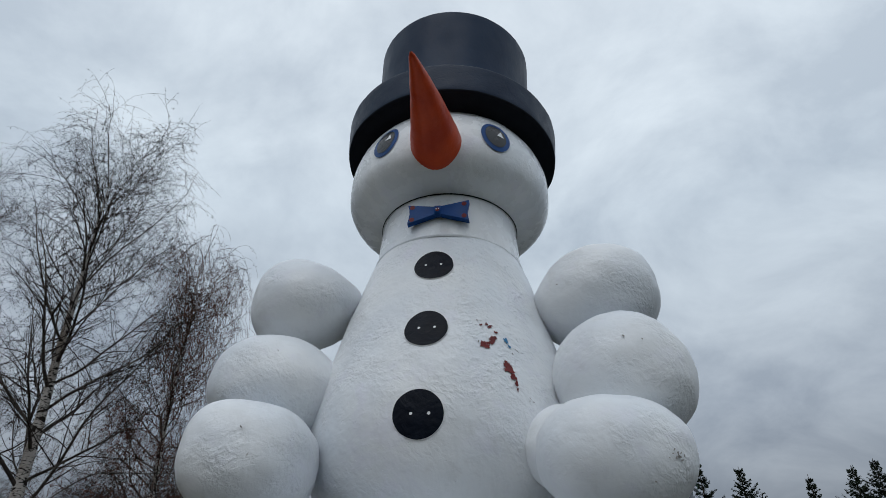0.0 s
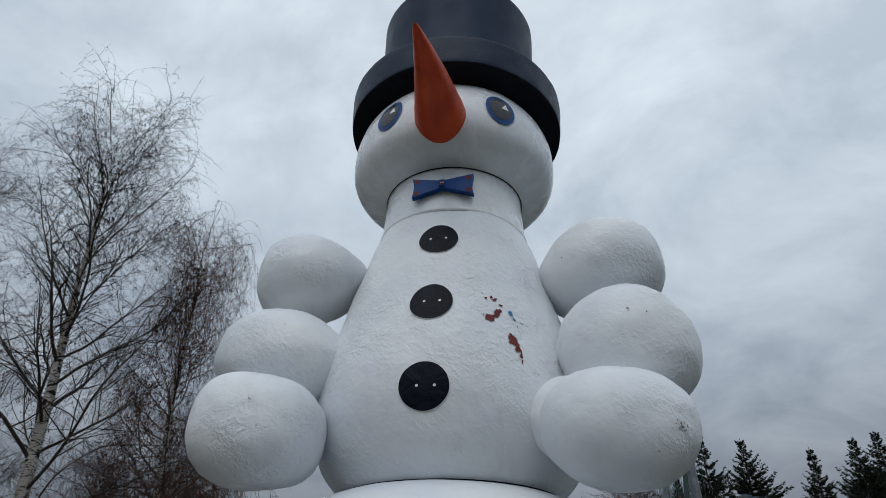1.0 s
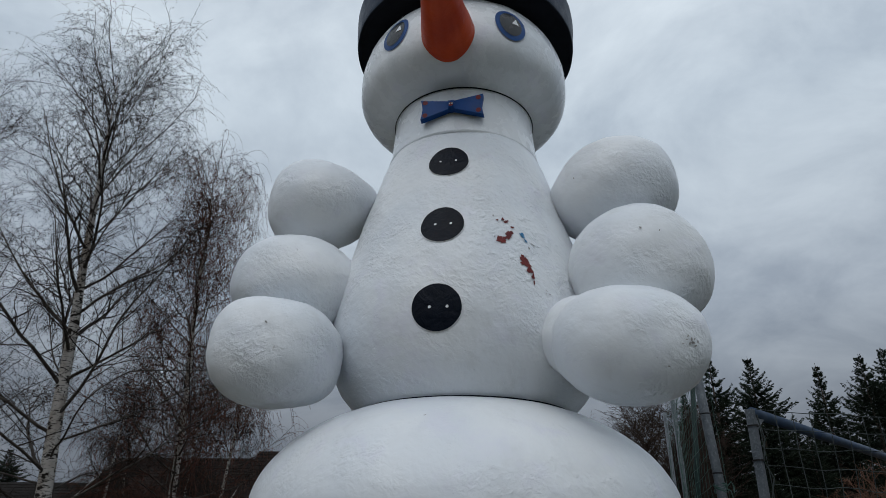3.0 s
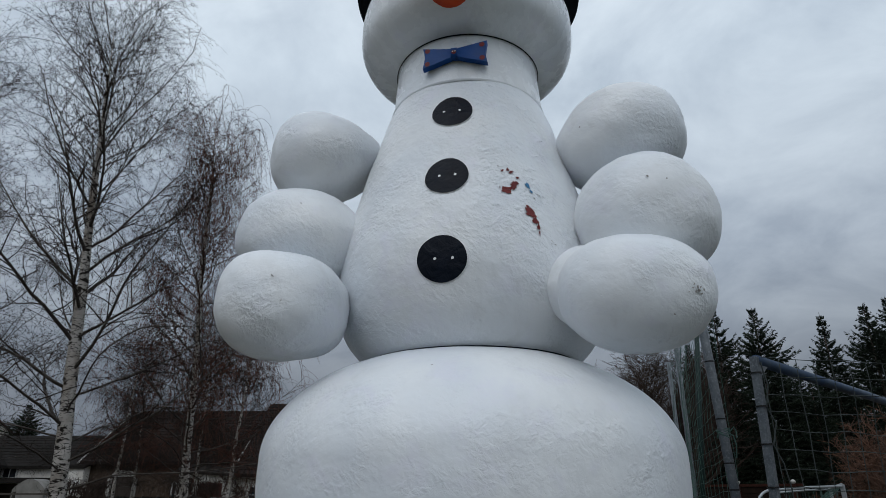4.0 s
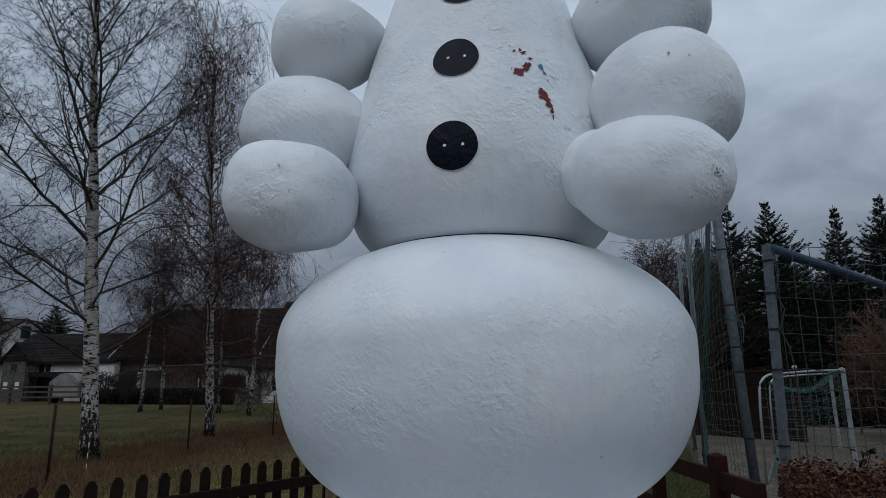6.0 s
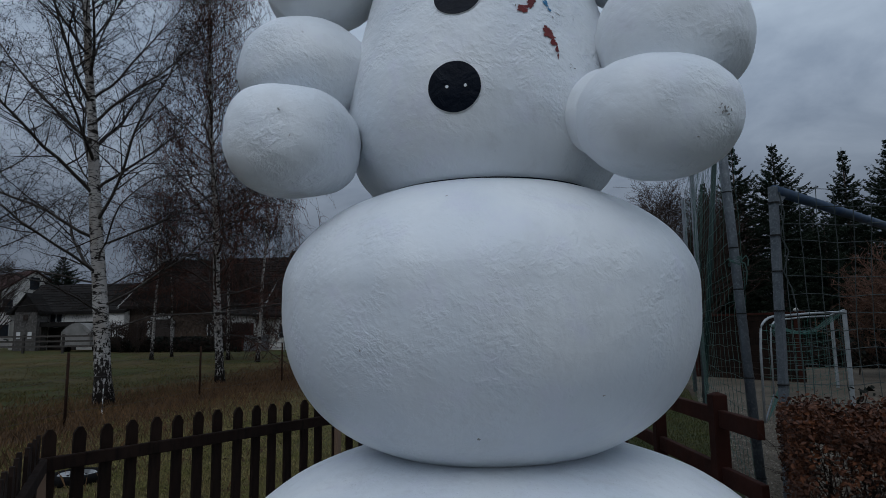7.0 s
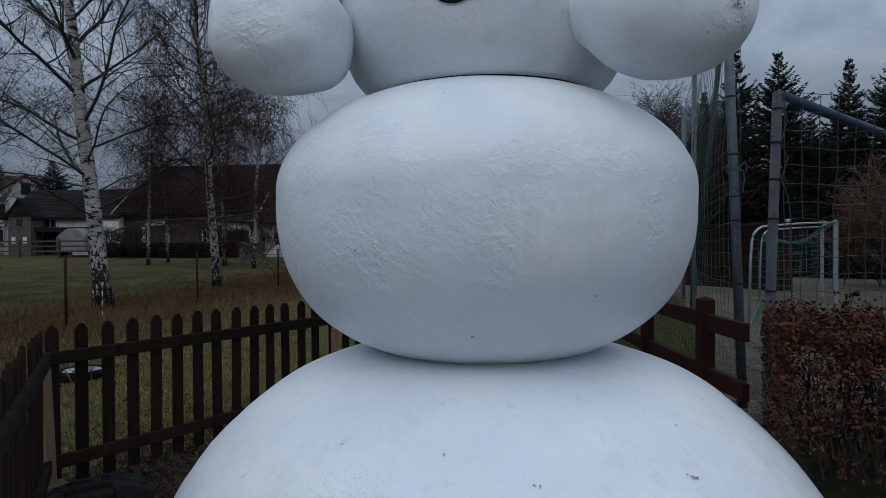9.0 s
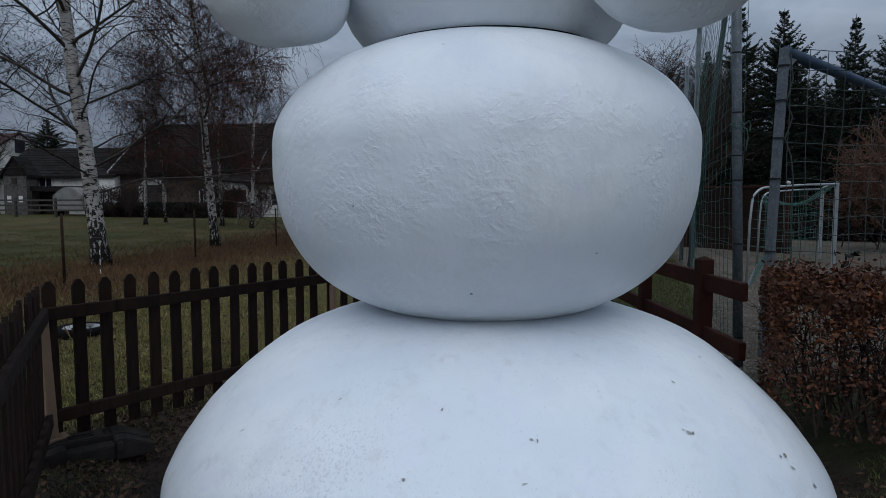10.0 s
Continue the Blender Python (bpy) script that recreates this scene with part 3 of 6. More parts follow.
def frame_axes(d):
    d = d.normalized()
    a = Vector((0, 0, 1)) if abs(d.z) < 0.9 else Vector((1, 0, 0))
    u = d.cross(a).normalized()
    return u, d.cross(u)


def tube(pts, radii, sides, verts, faces, cap=True):
    """Adds a tube along pts to verts and faces."""
    base = len(verts)
    n = len(pts)
    for i, p in enumerate(pts):
        d = (pts[min(i + 1, n - 1)] - pts[max(i - 1, 0)])
        u, w = frame_axes(d if d.length > 1e-9 else Vector((0, 0, 1)))
        for k in range(sides):
            a = 2 * math.pi * k / sides
            verts.append(tuple(p + radii[i] * (math.cos(a) * u + math.sin(a) * w)))
    for i in range(n - 1):
        for k in range(sides):
            a, b = base + i * sides + k, base + i * sides + (k + 1) % sides
            faces.append((a, b, b + sides, a + sides))
    if cap:
        faces.append(tuple(range(base + sides - 1, base - 1, -1)))
        faces.append(tuple(range(base + (n - 1) * sides, base + n * sides)))


def pole_part(name, pts, radius, mat, parent, label="", sides=12):
    v, f = [], []
    pts = [Vector(p) for p in pts]
    tube(pts, [radius] * len(pts) if isinstance(radius, (int, float)) else radius, sides, v, f)
    return link_mesh(name, v, f, mat, parent, label, smooth=sides > 5)


# ---- the ground ----
def ground_height(x, y):
    """Nearly flat; rises a little towards the farm."""
    far = max(0.0, math.hypot(x, y) - 22.0)
    rise = 0.016 * min(far, 40.0) * max(0.0, min(1.0, (-x) / 8.0))
    away = math.hypot(x + 0.12, y - 4.53)  # the figure stands in a shallow trodden hollow
    dip = 0.10 * max(0.0, min(1.0, (4.2 - away) / 0.9)) + 0.26 * max(0.0, min(1.0, (2.6 - away) / 0.5))
    return rise - dip + 0.02 * noise.noise(Vector((x * 0.4, y * 0.4, 0)))


gv, gf = [], []
rings = [0.0] + [0.28 * k for k in range(1, 18)] + [5.0 * 1.09 ** k for k in range(72)]
SEG = 96
for i, r in enumerate(rings):
    for k in range(SEG):
        a = 2 * math.pi * k / SEG
        x, y = r * math.cos(a), 3.0 + r * math.sin(a)
        gv.append((x, y, ground_height(x, y) ))
for i in range(1, len(rings) - 1):
    for k in range(SEG):
        a, b = i * SEG + k, i * SEG + (k + 1) % SEG
        gf.append((a, b, b + SEG, a + SEG))
gf.append(tuple(range(SEG, 2 * SEG)))
tagged(link_mesh("ground", gv, gf, m_ground, smooth=True), "winter meadow with dry grass belt and trodden dark soil", "ground", kind="structure")

# sports ground of pale gravel behind the fence, with an uneven edge
sv, sf = [], []
NX, NY = 40, 40
for j in range(NY + 1):
    for i in range(NX + 1):
        y = 5.5 + (33 - 5.5) * (j / NY) ** 1.3
        x0 = 2.25 + 0.235 * (y - 6.1) + 0.35 * noise.noise(Vector((y * 0.6, 0, 3)))
        x = x0 + (45 - x0) * (i / NX) ** 1.3
        yy = y + (0.5 * noise.noise(Vector((x * 0.5, 9, 0))) if j in (0, NY) else 0)
        edge = 0.0 if (i in (0, NX) or j in (0, NY)) else 0.02
        sv.append((x, yy, ground_height(x, yy) + 0.012 + edge))
for j in range(NY):
    for i in range(NX):
        a = j * (NX + 1) + i
        sf.append((a, a + 1, a + NX + 2, a + NX + 1))
tagged(link_mesh("sports_ground", sv, sf, m_gravel, smooth=True), "pale gravel sports ground behind the hedge", "ground", kind="structure")

# low wooded rise on the horizon
hv, hf = [], []
for k in range(181):
    a = radians(-35 + 250 * k / 180)
    h = 10 + 9 * noise.noise(Vector((k * 0.09, 0, 0))) + 2.5 * noise.noise(Vector((k * 0.9, 5, 0))) + 5 * max(0.0, -math.cos(a))
    for r, z in ((330, -2), (345, h * 0.8), (360, h), (420, h + 3)):
        hv.append((r * math.cos(a), r * math.sin(a), z))
for k in range(180):
    for j in range(3):
        a = k * 4 + j
        hf.append((a, a + 4, a + 5, a + 1))
tagged(link_mesh("backdrop", hv, hf, m_hill, smooth=True), "distant dark wooded hills on the horizon", "hill", kind="structure")


# ---- the snowman ----
AX, AY = -0.12, 4.53
SLOTS = [m_plaster, m_smooth, m_belly, m_hat, m_hat_under, m_brim, m_carrot, m_tip, m_blue, m_iris, m_rim, m_black, m_red, m_oldred, m_oldblue, m_greychip, m_base, m_ring, m_arm]
PLASTER, SMOOTH, BELLY, HAT, UNDER, BRIM, CARROT, TIP, BLUE, IRIS, RIM, BLACK, RED = range(13)
CHIP, PAINTED, RING, ARM = 15, 16, 17, 18
V, F, MI = [], [], []


def spline(knots, n):
    """Points of a smooth line through (z, r) knots."""
    k = [Vector((*p, 0)) for p in knots]
    k = [2 * k[0] - k[1], *k, 2 * k[-1] - k[-2]]
    out = []
    for i in range(1, len(k) - 2):
        for s in range(n):
            t = s / n
            a, b, c, d = k[i - 1], k[i], k[i + 1], k[i + 2]
            p = 0.5 * (2 * b + (c - a) * t + (2 * a - 5 * b + 4 * c - d) * t * t + (3 * b - a - 3 * c + d) * t ** 3)
            out.append((p.x, max(p.y, 0.0)))
    out.append(knots[-1])
    return out


def profile_r(prof, z):
    for (z0, r0), (z1, r1) in zip(prof, prof[1:]):
        if min(z0, z1) <= z <= max(z0, z1) and abs(z1 - z0) > 1e-9:
            return r0 + (r1 - r0) * (z - z0) / (z1 - z0)
    return prof[-1][1]


def lumps(p, amount, seed):
    return amount * (noise.noise(p * 1.7 + Vector((seed, 0, 0))) + 0.45 * noise.noise(p * 4.5 + Vector((0, seed, 0))) + 0.22 * noise.noise(p * 11 + Vector((0, 0, seed))))


def revolve(prof, cx, cy, slot, seg=144, amount=0.0, seed=0.0, lean=(0.0, 0.0), z0=0.0, tilt=0.0):
    """A turned body; slot: a number, or a function of z. tilt: fall of its level planes towards +x."""
    base = len(V)
    for z, r in prof:
        for k in range(seg):
            a = 2 * math.pi * k / seg
            p = Vector((cx + lean[0] * (z - z0) + r * math.cos(a), cy + lean[1] * (z - z0) + r * math.sin(a), z + tilt * r * math.cos(a)))
            if amount:
                d = lumps(p, amount, seed)
                p += Vector((math.cos(a), math.sin(a), 0)) * d
            V.append(tuple(p))
    for i in range(len(prof) - 1):
        s = slot((prof[i][0] + prof[i + 1][0]) / 2) if callable(slot) else slot
        for k in range(seg):
            a, b = base + i * seg + k, base + i * seg + (k + 1) % seg
            F.append((a, b, b + seg, a + seg)); MI.append(s)


def superball(a, b_up, b_down, zc, p_up, p_down, n=60, lo=-1.0, hi=1.0):
    out = []
    for i in range(n + 1):
        s = math.sin(math.pi / 2 * (lo + (hi - lo) * i / n))
        b, p = (b_up, p_up) if s > 0 else (b_down, p_down)
        out.append((zc + b * s, a * max(0.0, 1 - abs(s) ** p) ** (1 / p)))
    return out


# base, belly and chest
BASE = spline(BASE_K, 8)
revolve(BASE, AX + 0.04, AY, PAINTED, amount=0.012, seed=3.1)
MID = superball(1.472, 0.806, 1.167, 1.864, 2.06, 2.50, n=90, lo=-0.86)
revolve(MID, AX - 0.010, AY, BELLY, amount=0.010, seed=7.7)
CHEST = spline(CHEST_K, 10)
revolve(CHEST, AX, AY, PLASTER, amount=0.012, seed=1.3)
revolve([(2.530, 0.785), (2.548, 0.800), (2.556, 0.800)], AX, AY, UNDER)  # dark ring where the chest meets the belly
# neck with a fine rim where it meets the chest
revolve(spline([(4.70, 0.668), (4.722, 0.674), (4.727, 0.660), (5.0, 0.640), (5.2, 0.628), (5.35, 0.62)], 6), AX, AY, SMOOTH, amount=0.003)
# head
HEAD = superball(0.970, 0.78, 0.466, 5.595, 2.05, 2.9, n=70, lo=-0.93, hi=0.75)
revolve(HEAD, AX - 0.008, AY, SMOOTH, amount=0.006, seed=5.0)
revolve([(5.175, 0.636), (5.178, 0.6425), (5.183, 0.643)], AX, AY, UNDER)  # dark joint under the head
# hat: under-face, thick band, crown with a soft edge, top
# under-face and lip: the shade below the brim is put into their near-black
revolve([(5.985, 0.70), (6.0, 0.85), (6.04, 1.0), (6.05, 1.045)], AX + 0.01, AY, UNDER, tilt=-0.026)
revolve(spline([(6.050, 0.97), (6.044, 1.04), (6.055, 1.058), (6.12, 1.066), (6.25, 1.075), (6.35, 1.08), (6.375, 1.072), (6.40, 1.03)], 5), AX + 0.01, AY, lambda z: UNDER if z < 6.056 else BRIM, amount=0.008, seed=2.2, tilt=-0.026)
revolve(spline([(6.40, 1.03), (6.43, 0.94), (6.47, 0.872), (6.54, 0.860), (6.64, 0.856), (6.652, 0.830), (6.95, 0.824), (7.30, 0.832), (7.52, 0.838), (7.55, 0.830), (7.565, 0.78), (7.58, 0.40), (7.58, 0.0)], 6), AX + 0.025, AY, HAT, amount=0.004, seed=9.0, tilt=-0.026)


def ball_point(c, ax, tilt, seed, e, taper, n, out=0.0):
    """The point of an arm ball in the direction n: a squarish lump, lower or higher towards its outer end by the taper."""
    rot = Euler((0, radians(tilt), 0)).to_matrix()
    s = (abs(n.x) ** e + abs(n.y) ** e + abs(n.z) ** e) ** (-1 / e)
    p = Vector(c) + rot @ Vector((n.x * ax[0] * s, n.y * ax[1] * s, n.z * ax[2] * s * (1 + taper * n.x * s)))
    return p + (rot @ n) * (lumps(p, 0.022, seed) + out)


def ball(c, ax, tilt, seed, e, taper, slot, nu=80, nv=50):
    base = len(V)
    for i in range(nv + 1):
        th = math.pi * i / nv
        for k in range(nu):
            a = 2 * math.pi * k / nu
            V.append(tuple(ball_point(c, ax, tilt, seed, e, taper, Vector((math.sin(th) * math.cos(a), math.sin(th) * math.sin(a), math.cos(th))))))
    for i in range(nv):
        for k in range(nu):
            a, b = base + i * nu + k, base + i * nu + (k + 1) % nu
            F.append((a, a + nu, b + nu, b)); MI.append(slot)


for shape in ARMS:
    ball(*shape, ARM)
# plaster fillets where the lowest balls join the chest
ball((0.67, 3.73, 2.92), (0.27, 0.27, 0.28), 0.0, 17.0, 2.0, 0.0, ARM)
ball((-1.14, 3.98, 2.83), (0.14, 0.20, 0.18), 0.0, 18.0, 2.0, 0.0, ARM)


def on_body(prof, az, z, out, cx=AX, cy=AY):
    """A point on a turned body at azimuth az (degrees from the front, to the figure's own left is plus), raised by out."""
    r = profile_r(prof, z) + out
    return Vector((cx + r * math.sin(radians(az)), cy - r * math.cos(radians(az)), z))


def decal(prof, az, z, outline, slot, out, rings=6, amount=0.0, seed=0.0, cx=AX):
    """A painted patch that follows the body: outline gives its half width in metres for each angle; the patch lies out metres proud."""
    base = len(V)
    n = len(outline)
    r0 = profile_r(prof, z)
    for j in range(rings + 1):
        f = j / rings
        for k in range(n):
            w, h = outline[k]
            zz = z + h * f
            p = on_body(prof, az + math.degrees(w * f / r0), zz, out, cx)
            if amount:
                d = lumps(p, amount, seed)
                p += Vector((math.sin(radians(az)), -math.cos(radians(az)), 0)) * d
            V.append(tuple(p))
    for j in range(rings):
        for k in range(n):
            a, b = base + j * n + k, base + j * n + (k + 1) % n
            F.append((a, b, b + n, a + n)); MI.append(slot)


def oval(w, h, turn=0.0, n=48, wobble=0.0, seed=0):
    rnd = random.Random(seed)
    out = []
    c, s = math.cos(radians(turn)), math.sin(radians(turn))
    ph = [rnd.uniform(0, 6.28) for _ in range(4)]
    for k in range(n):
        a = 2 * math.pi * k / n
        q = 1 + wobble * (math.sin(2 * a + ph[0]) + 0.7 * math.sin(3 * a + ph[1]) + 0.5 * math.sin(5 * a + ph[2]) + 0.5 * math.sin(9 * a + ph[3]) + (0.25 * math.sin(14 * a + ph[1]) + 0.22 * math.sin(27 * a + ph[2]) if wobble > 0.1 else 0))
        x, y = w * q * math.cos(a), h * q * math.sin(a)
        out.append((c * x - s * y, s * x + c * y))
    return out


# three buttons with white outlines and two holes each
for az, z, rw, rh, dots in BUTTONS:
    decal(CHEST, az, z, oval(rw + 0.0045, rh + 0.0045, wobble=0.004, seed=3), RIM, 0.0045, amount=0.012, seed=1.3)
    decal(CHEST, az, z, oval(rw, rh, wobble=0.005, seed=3), BLACK, 0.0075, amount=0.012, seed=1.3)
    for dx in dots:
        decal(CHEST, az + dx, z - 0.002, oval(0.0095, 0.0098, wobble=0.06, seed=int(90 + dx)), RIM, 0.0105, rings=2, amount=0.012, seed=1.3)

# flaked paint on the chest
for az, z, w, h, turn, slot, seed in FLAKES_HIGH + FLAKES_LOW:
    decal(CHEST, az, z, oval(w * 0.85, h * 0.85, turn, n=72, wobble=0.24, seed=seed), slot, 0.005 + 0.0002 * (seed % 7), rings=3, amount=0.012, seed=1.3)

# chips on the base and the belly
for az, z, w, h, turn, seed in BASE_CHIPS:
    decal(BASE, az, z, oval(w, h, turn, n=60, wobble=0.17, seed=seed), CHIP, 0.007, rings=3, amount=0.012, seed=3.1, cx=AX + 0.04)
for az, z, w, h, turn, seed in BELLY_CHIPS:
    decal(MID, az, z, oval(w, h, turn, n=24, wobble=0.17, seed=seed), CHIP, 0.006, rings=2, amount=0.010, seed=7.7)


def arm_chip(arm, az, el, w, h, turn, slot, seed):
    """A flake on one of the arm balls, at azimuth and elevation seen from the ball's centre."""
    ax = ARMS[arm][1]
    base = len(V)
    out = oval(w, h, turn, n=40, wobble=0.17, seed=seed)
    for j in range(4):
        for x, z in out:
            a, b = radians(az) + x * j / 3 / ax[0], radians(el) + z * j / 3 / ax[2]
            n = Vector((math.sin(a) * math.cos(b), -math.cos(a) * math.cos(b), math.sin(b)))
            V.append(tuple(ball_point(*ARMS[arm], n, 0.008)))
    for j in range(3):
        for k in range(40):
            a, b = base + j * 40 + k, base + j * 40 + (k + 1) % 40
            F.append((a, b, b + 40, a + 40)); MI.append(slot)


for chip in ARM_CHIPS_LOW + ARM_CHIPS_REST:
    arm_chip(*chip)

# eyes: blue ring, dark iris, white glint
for az, z, turn, glint in EYES:
    decal(HEAD, az, z, oval(0.139, 0.168, turn), RING, 0.0075)
    decal(HEAD, az, z + 0.004, oval(0.100, 0.128, turn), IRIS, 0.0105)
    gx, gz = glint
    base = len(V)
    for w, h in ((-0.036, -0.022), (0.030, -0.030), (0.006, 0.040)):
        V.append(tuple(on_body(HEAD, az + gx + math.degrees(w / 0.95), z + gz + h, 0.014)))
    F.append((base, base + 1, base + 2)); MI.append(RIM)

# carrot nose
nose_v, nose_f = [], []
root, tip = Vector(NOSE_ROOT), Vector(NOSE_TIP)
pts, rad = [], []
for i in range(7):  # rounded root
    a = math.pi / 2 * (i + 0.6) / 7
    pts.append(root - (tip - root).normalized() * 0.13 * math.cos(a))
    rad.append((NOSE_R + 0.012) * math.sin(a) ** 0.8)
for i in range(26):
    f = i / 25
    bend = Vector((0.010 * math.sin(3 * f), 0, 0.012 * math.sin(math.pi * f)))
    pts.append(root + (tip - root) * f + bend)
    rad.append(NOSE_R * ((1 - f) ** 0.92) * (1 + 0.02 * noise.noise(Vector((f * 9, 0, 4)))) + 0.014 * (1 if f < 0.97 else 0.55))
tube(pts, rad, 40, nose_v, nose_f)
base = len(V)
V.extend(nose_v)
for f in nose_f:
    F.append(tuple(base + i for i in f)); MI.append(TIP if min(f) >= 31 * 40 and len(f) > 4 else CARROT)


# bow tie: two flared wings and a knot, with red spots
def slab(corners, depth, slot, c, yaw):
    base = len(V)
    rz = Euler((0, 0, radians(yaw))).to_matrix()
    for d in (0, depth):
        for x, z, bulge in corners:
            V.append(tuple(c + rz @ Vector((x, -d - bulge, z))))
    n = len(corners)
    F.append(tuple(range(base + n, base + 2 * n))); MI.append(slot)
    F.append(tuple(range(base + n - 1, base - 1, -1))); MI.append(slot)
    for k in range(n):
        F.append((base + k, base + (k + 1) % n, base + n + (k + 1) % n, base + n + k)); MI.append(slot)


BC = Vector(BOW)
slab([(-0.262, -0.098, 0.0), (-0.010, -0.036, 0.03), (-0.010, 0.036, 0.03), (-0.262, 0.098, 0.0), (-0.250, 0.05, 0.0), (-0.246, 0.0, 0.0), (-0.252, -0.05, 0.0)], 0.055, BLUE, BC, BOW_YAW)
slab([(0.010, -0.036, 0.03), (0.262, -0.104, 0.0), (0.252, -0.05, 0.0), (0.246, 0.0, 0.0), (0.254, 0.05, 0.0), (0.262, 0.104, 0.0), (0.010, 0.036, 0.03)], 0.055, BLUE, BC, BOW_YAW)
slab([(-0.026, -0.040, 0.03), (0.026, -0.040, 0.03), (0.026, 0.040, 0.03), (-0.026, 0.040, 0.03)], 0.062, BLUE, BC, BOW_YAW)
rzb = Euler((0, 0, radians(BOW_YAW))).to_matrix()


def spot(x, z, r, slot, out):
    base = len(V)
    for k in range(14):
        a = 2 * math.pi * k / 14
        V.append(tuple(BC + rzb @ Vector((x + r * math.cos(a), -out, z + r * math.sin(a)))))
    F.append(tuple(range(base, base + 14))); MI.append(slot)


for sx in (-1, 1):
    for sz in (-1, 1):
        spot(sx * 0.222, sz * 0.064, 0.022, RED, 0.0628)
spot(0, 0, 0.020, RED, 0.0945)
spot(-0.009, 0.004, 0.006, RIM, 0.097)
spot(0.010, 0.005, 0.006, RIM, 0.097)
statue = link_mesh("snowman_statue", V, F, SLOTS, smooth=True, index=MI)
tagged(statue, "giant white painted snowman figure with black top hat", "statue")
for p in statue.data.polygons:
    if len(p.vertices) > 4 or p.material_index in (BLUE, RED) and p.area > 0.01:
        p.use_smooth = False


# ---- picket fence round the figure ----
def picket_bm(h, w, d):
    """A board with a blunt pointed head."""
    bm = bmesh.new()
    outline = [(-w / 2, 0), (w / 2, 0), (w / 2, h - 0.040), (w * 0.17, h), (-w * 0.17, h), (-w / 2, h - 0.040)]
    front = [bm.verts.new((x, -d / 2, z)) for x, z in outline]
    back = [bm.verts.new((x, d / 2, z)) for x, z in outline]
    bm.faces.new(front); bm.faces.new(back[::-1])
    for i in range(6):
        bm.faces.new((front[i], back[i], back[(i + 1) % 6], front[(i + 1) % 6]))
    bmesh.ops.recalc_face_normals(bm, faces=bm.faces[:])
    return bm


picket_me = bpy.data.meshes.new("picket")
_bm = picket_bm(1.058, 0.078, 0.02); _bm.to_mesh(picket_me); _bm.free()
picket_me.materials.append(m_fence)


def picket_panel(x, y, rz, count, step, length, start, side, label):
    """Rails along local x; the boards stand on the side given."""
    pan = thing("picket_fence_panel", x, y, -0.10, label, "fence", "picket fence panels", rz)
    rnd = random.Random(int(100 * (x + 7 * y)))
    for i in range(count):
        ob = new("picket", picket_me)
        ob.parent = pan
        ob.matrix_local = pose(start + i * step + rnd.uniform(-0.004, 0.004), side * 0.032, 0.05 + rnd.uniform(-0.006, 0.006), rnd.uniform(-0.6, 0.6), rnd.uniform(-0.35, 0.35), 0)
    for z in (0.858, 0.178):
        part("rail", box_bm(0, length, -0.021, 0.021, z, z + 0.085, 0.006), m_fence, pan)
    return pan


picket_panel(-2.920, 3.651, 58.0, 14, 0.170, 2.40, 0.08, 1, "dark brown stained picket fence panel with pointed boards")
picket_panel(-1.566, 1.656, 123.4, 14, 0.170, 2.38, 0.06, 1, "dark brown picket fence panel meeting a raw corner post")
picket_panel(-1.638, 5.702, 58.0, 13, 0.170, 2.30, 0.09, 1, "dark brown picket fence panel behind the snowman")

post = thing("corner_post", -2.875, 3.66, -0.10, "raw pale squared timber post holding two fence panels", "fence post", rz=60)
part("timber", box_bm(-0.030, 0.030, -0.034, 0.034, 0.0, 0.868, 0.005), m_rawwood, post)
post.rotation_euler.y = radians(-2.2)
part("foot_block", box_bm(-0.05, 0.09, -0.05, 0.05, 0.01, 0.10, 0.005), m_rawwood, post)
pin = thing("corner_post", -1.575, 5.70, -0.36, "raw pale timber post at the joint of two panels", "fence post", rz=60)
part("timber", box_bm(-0.025, 0.025, -0.025, 0.025, 0.0, 1.10, 0.005), m_rawwood, pin)


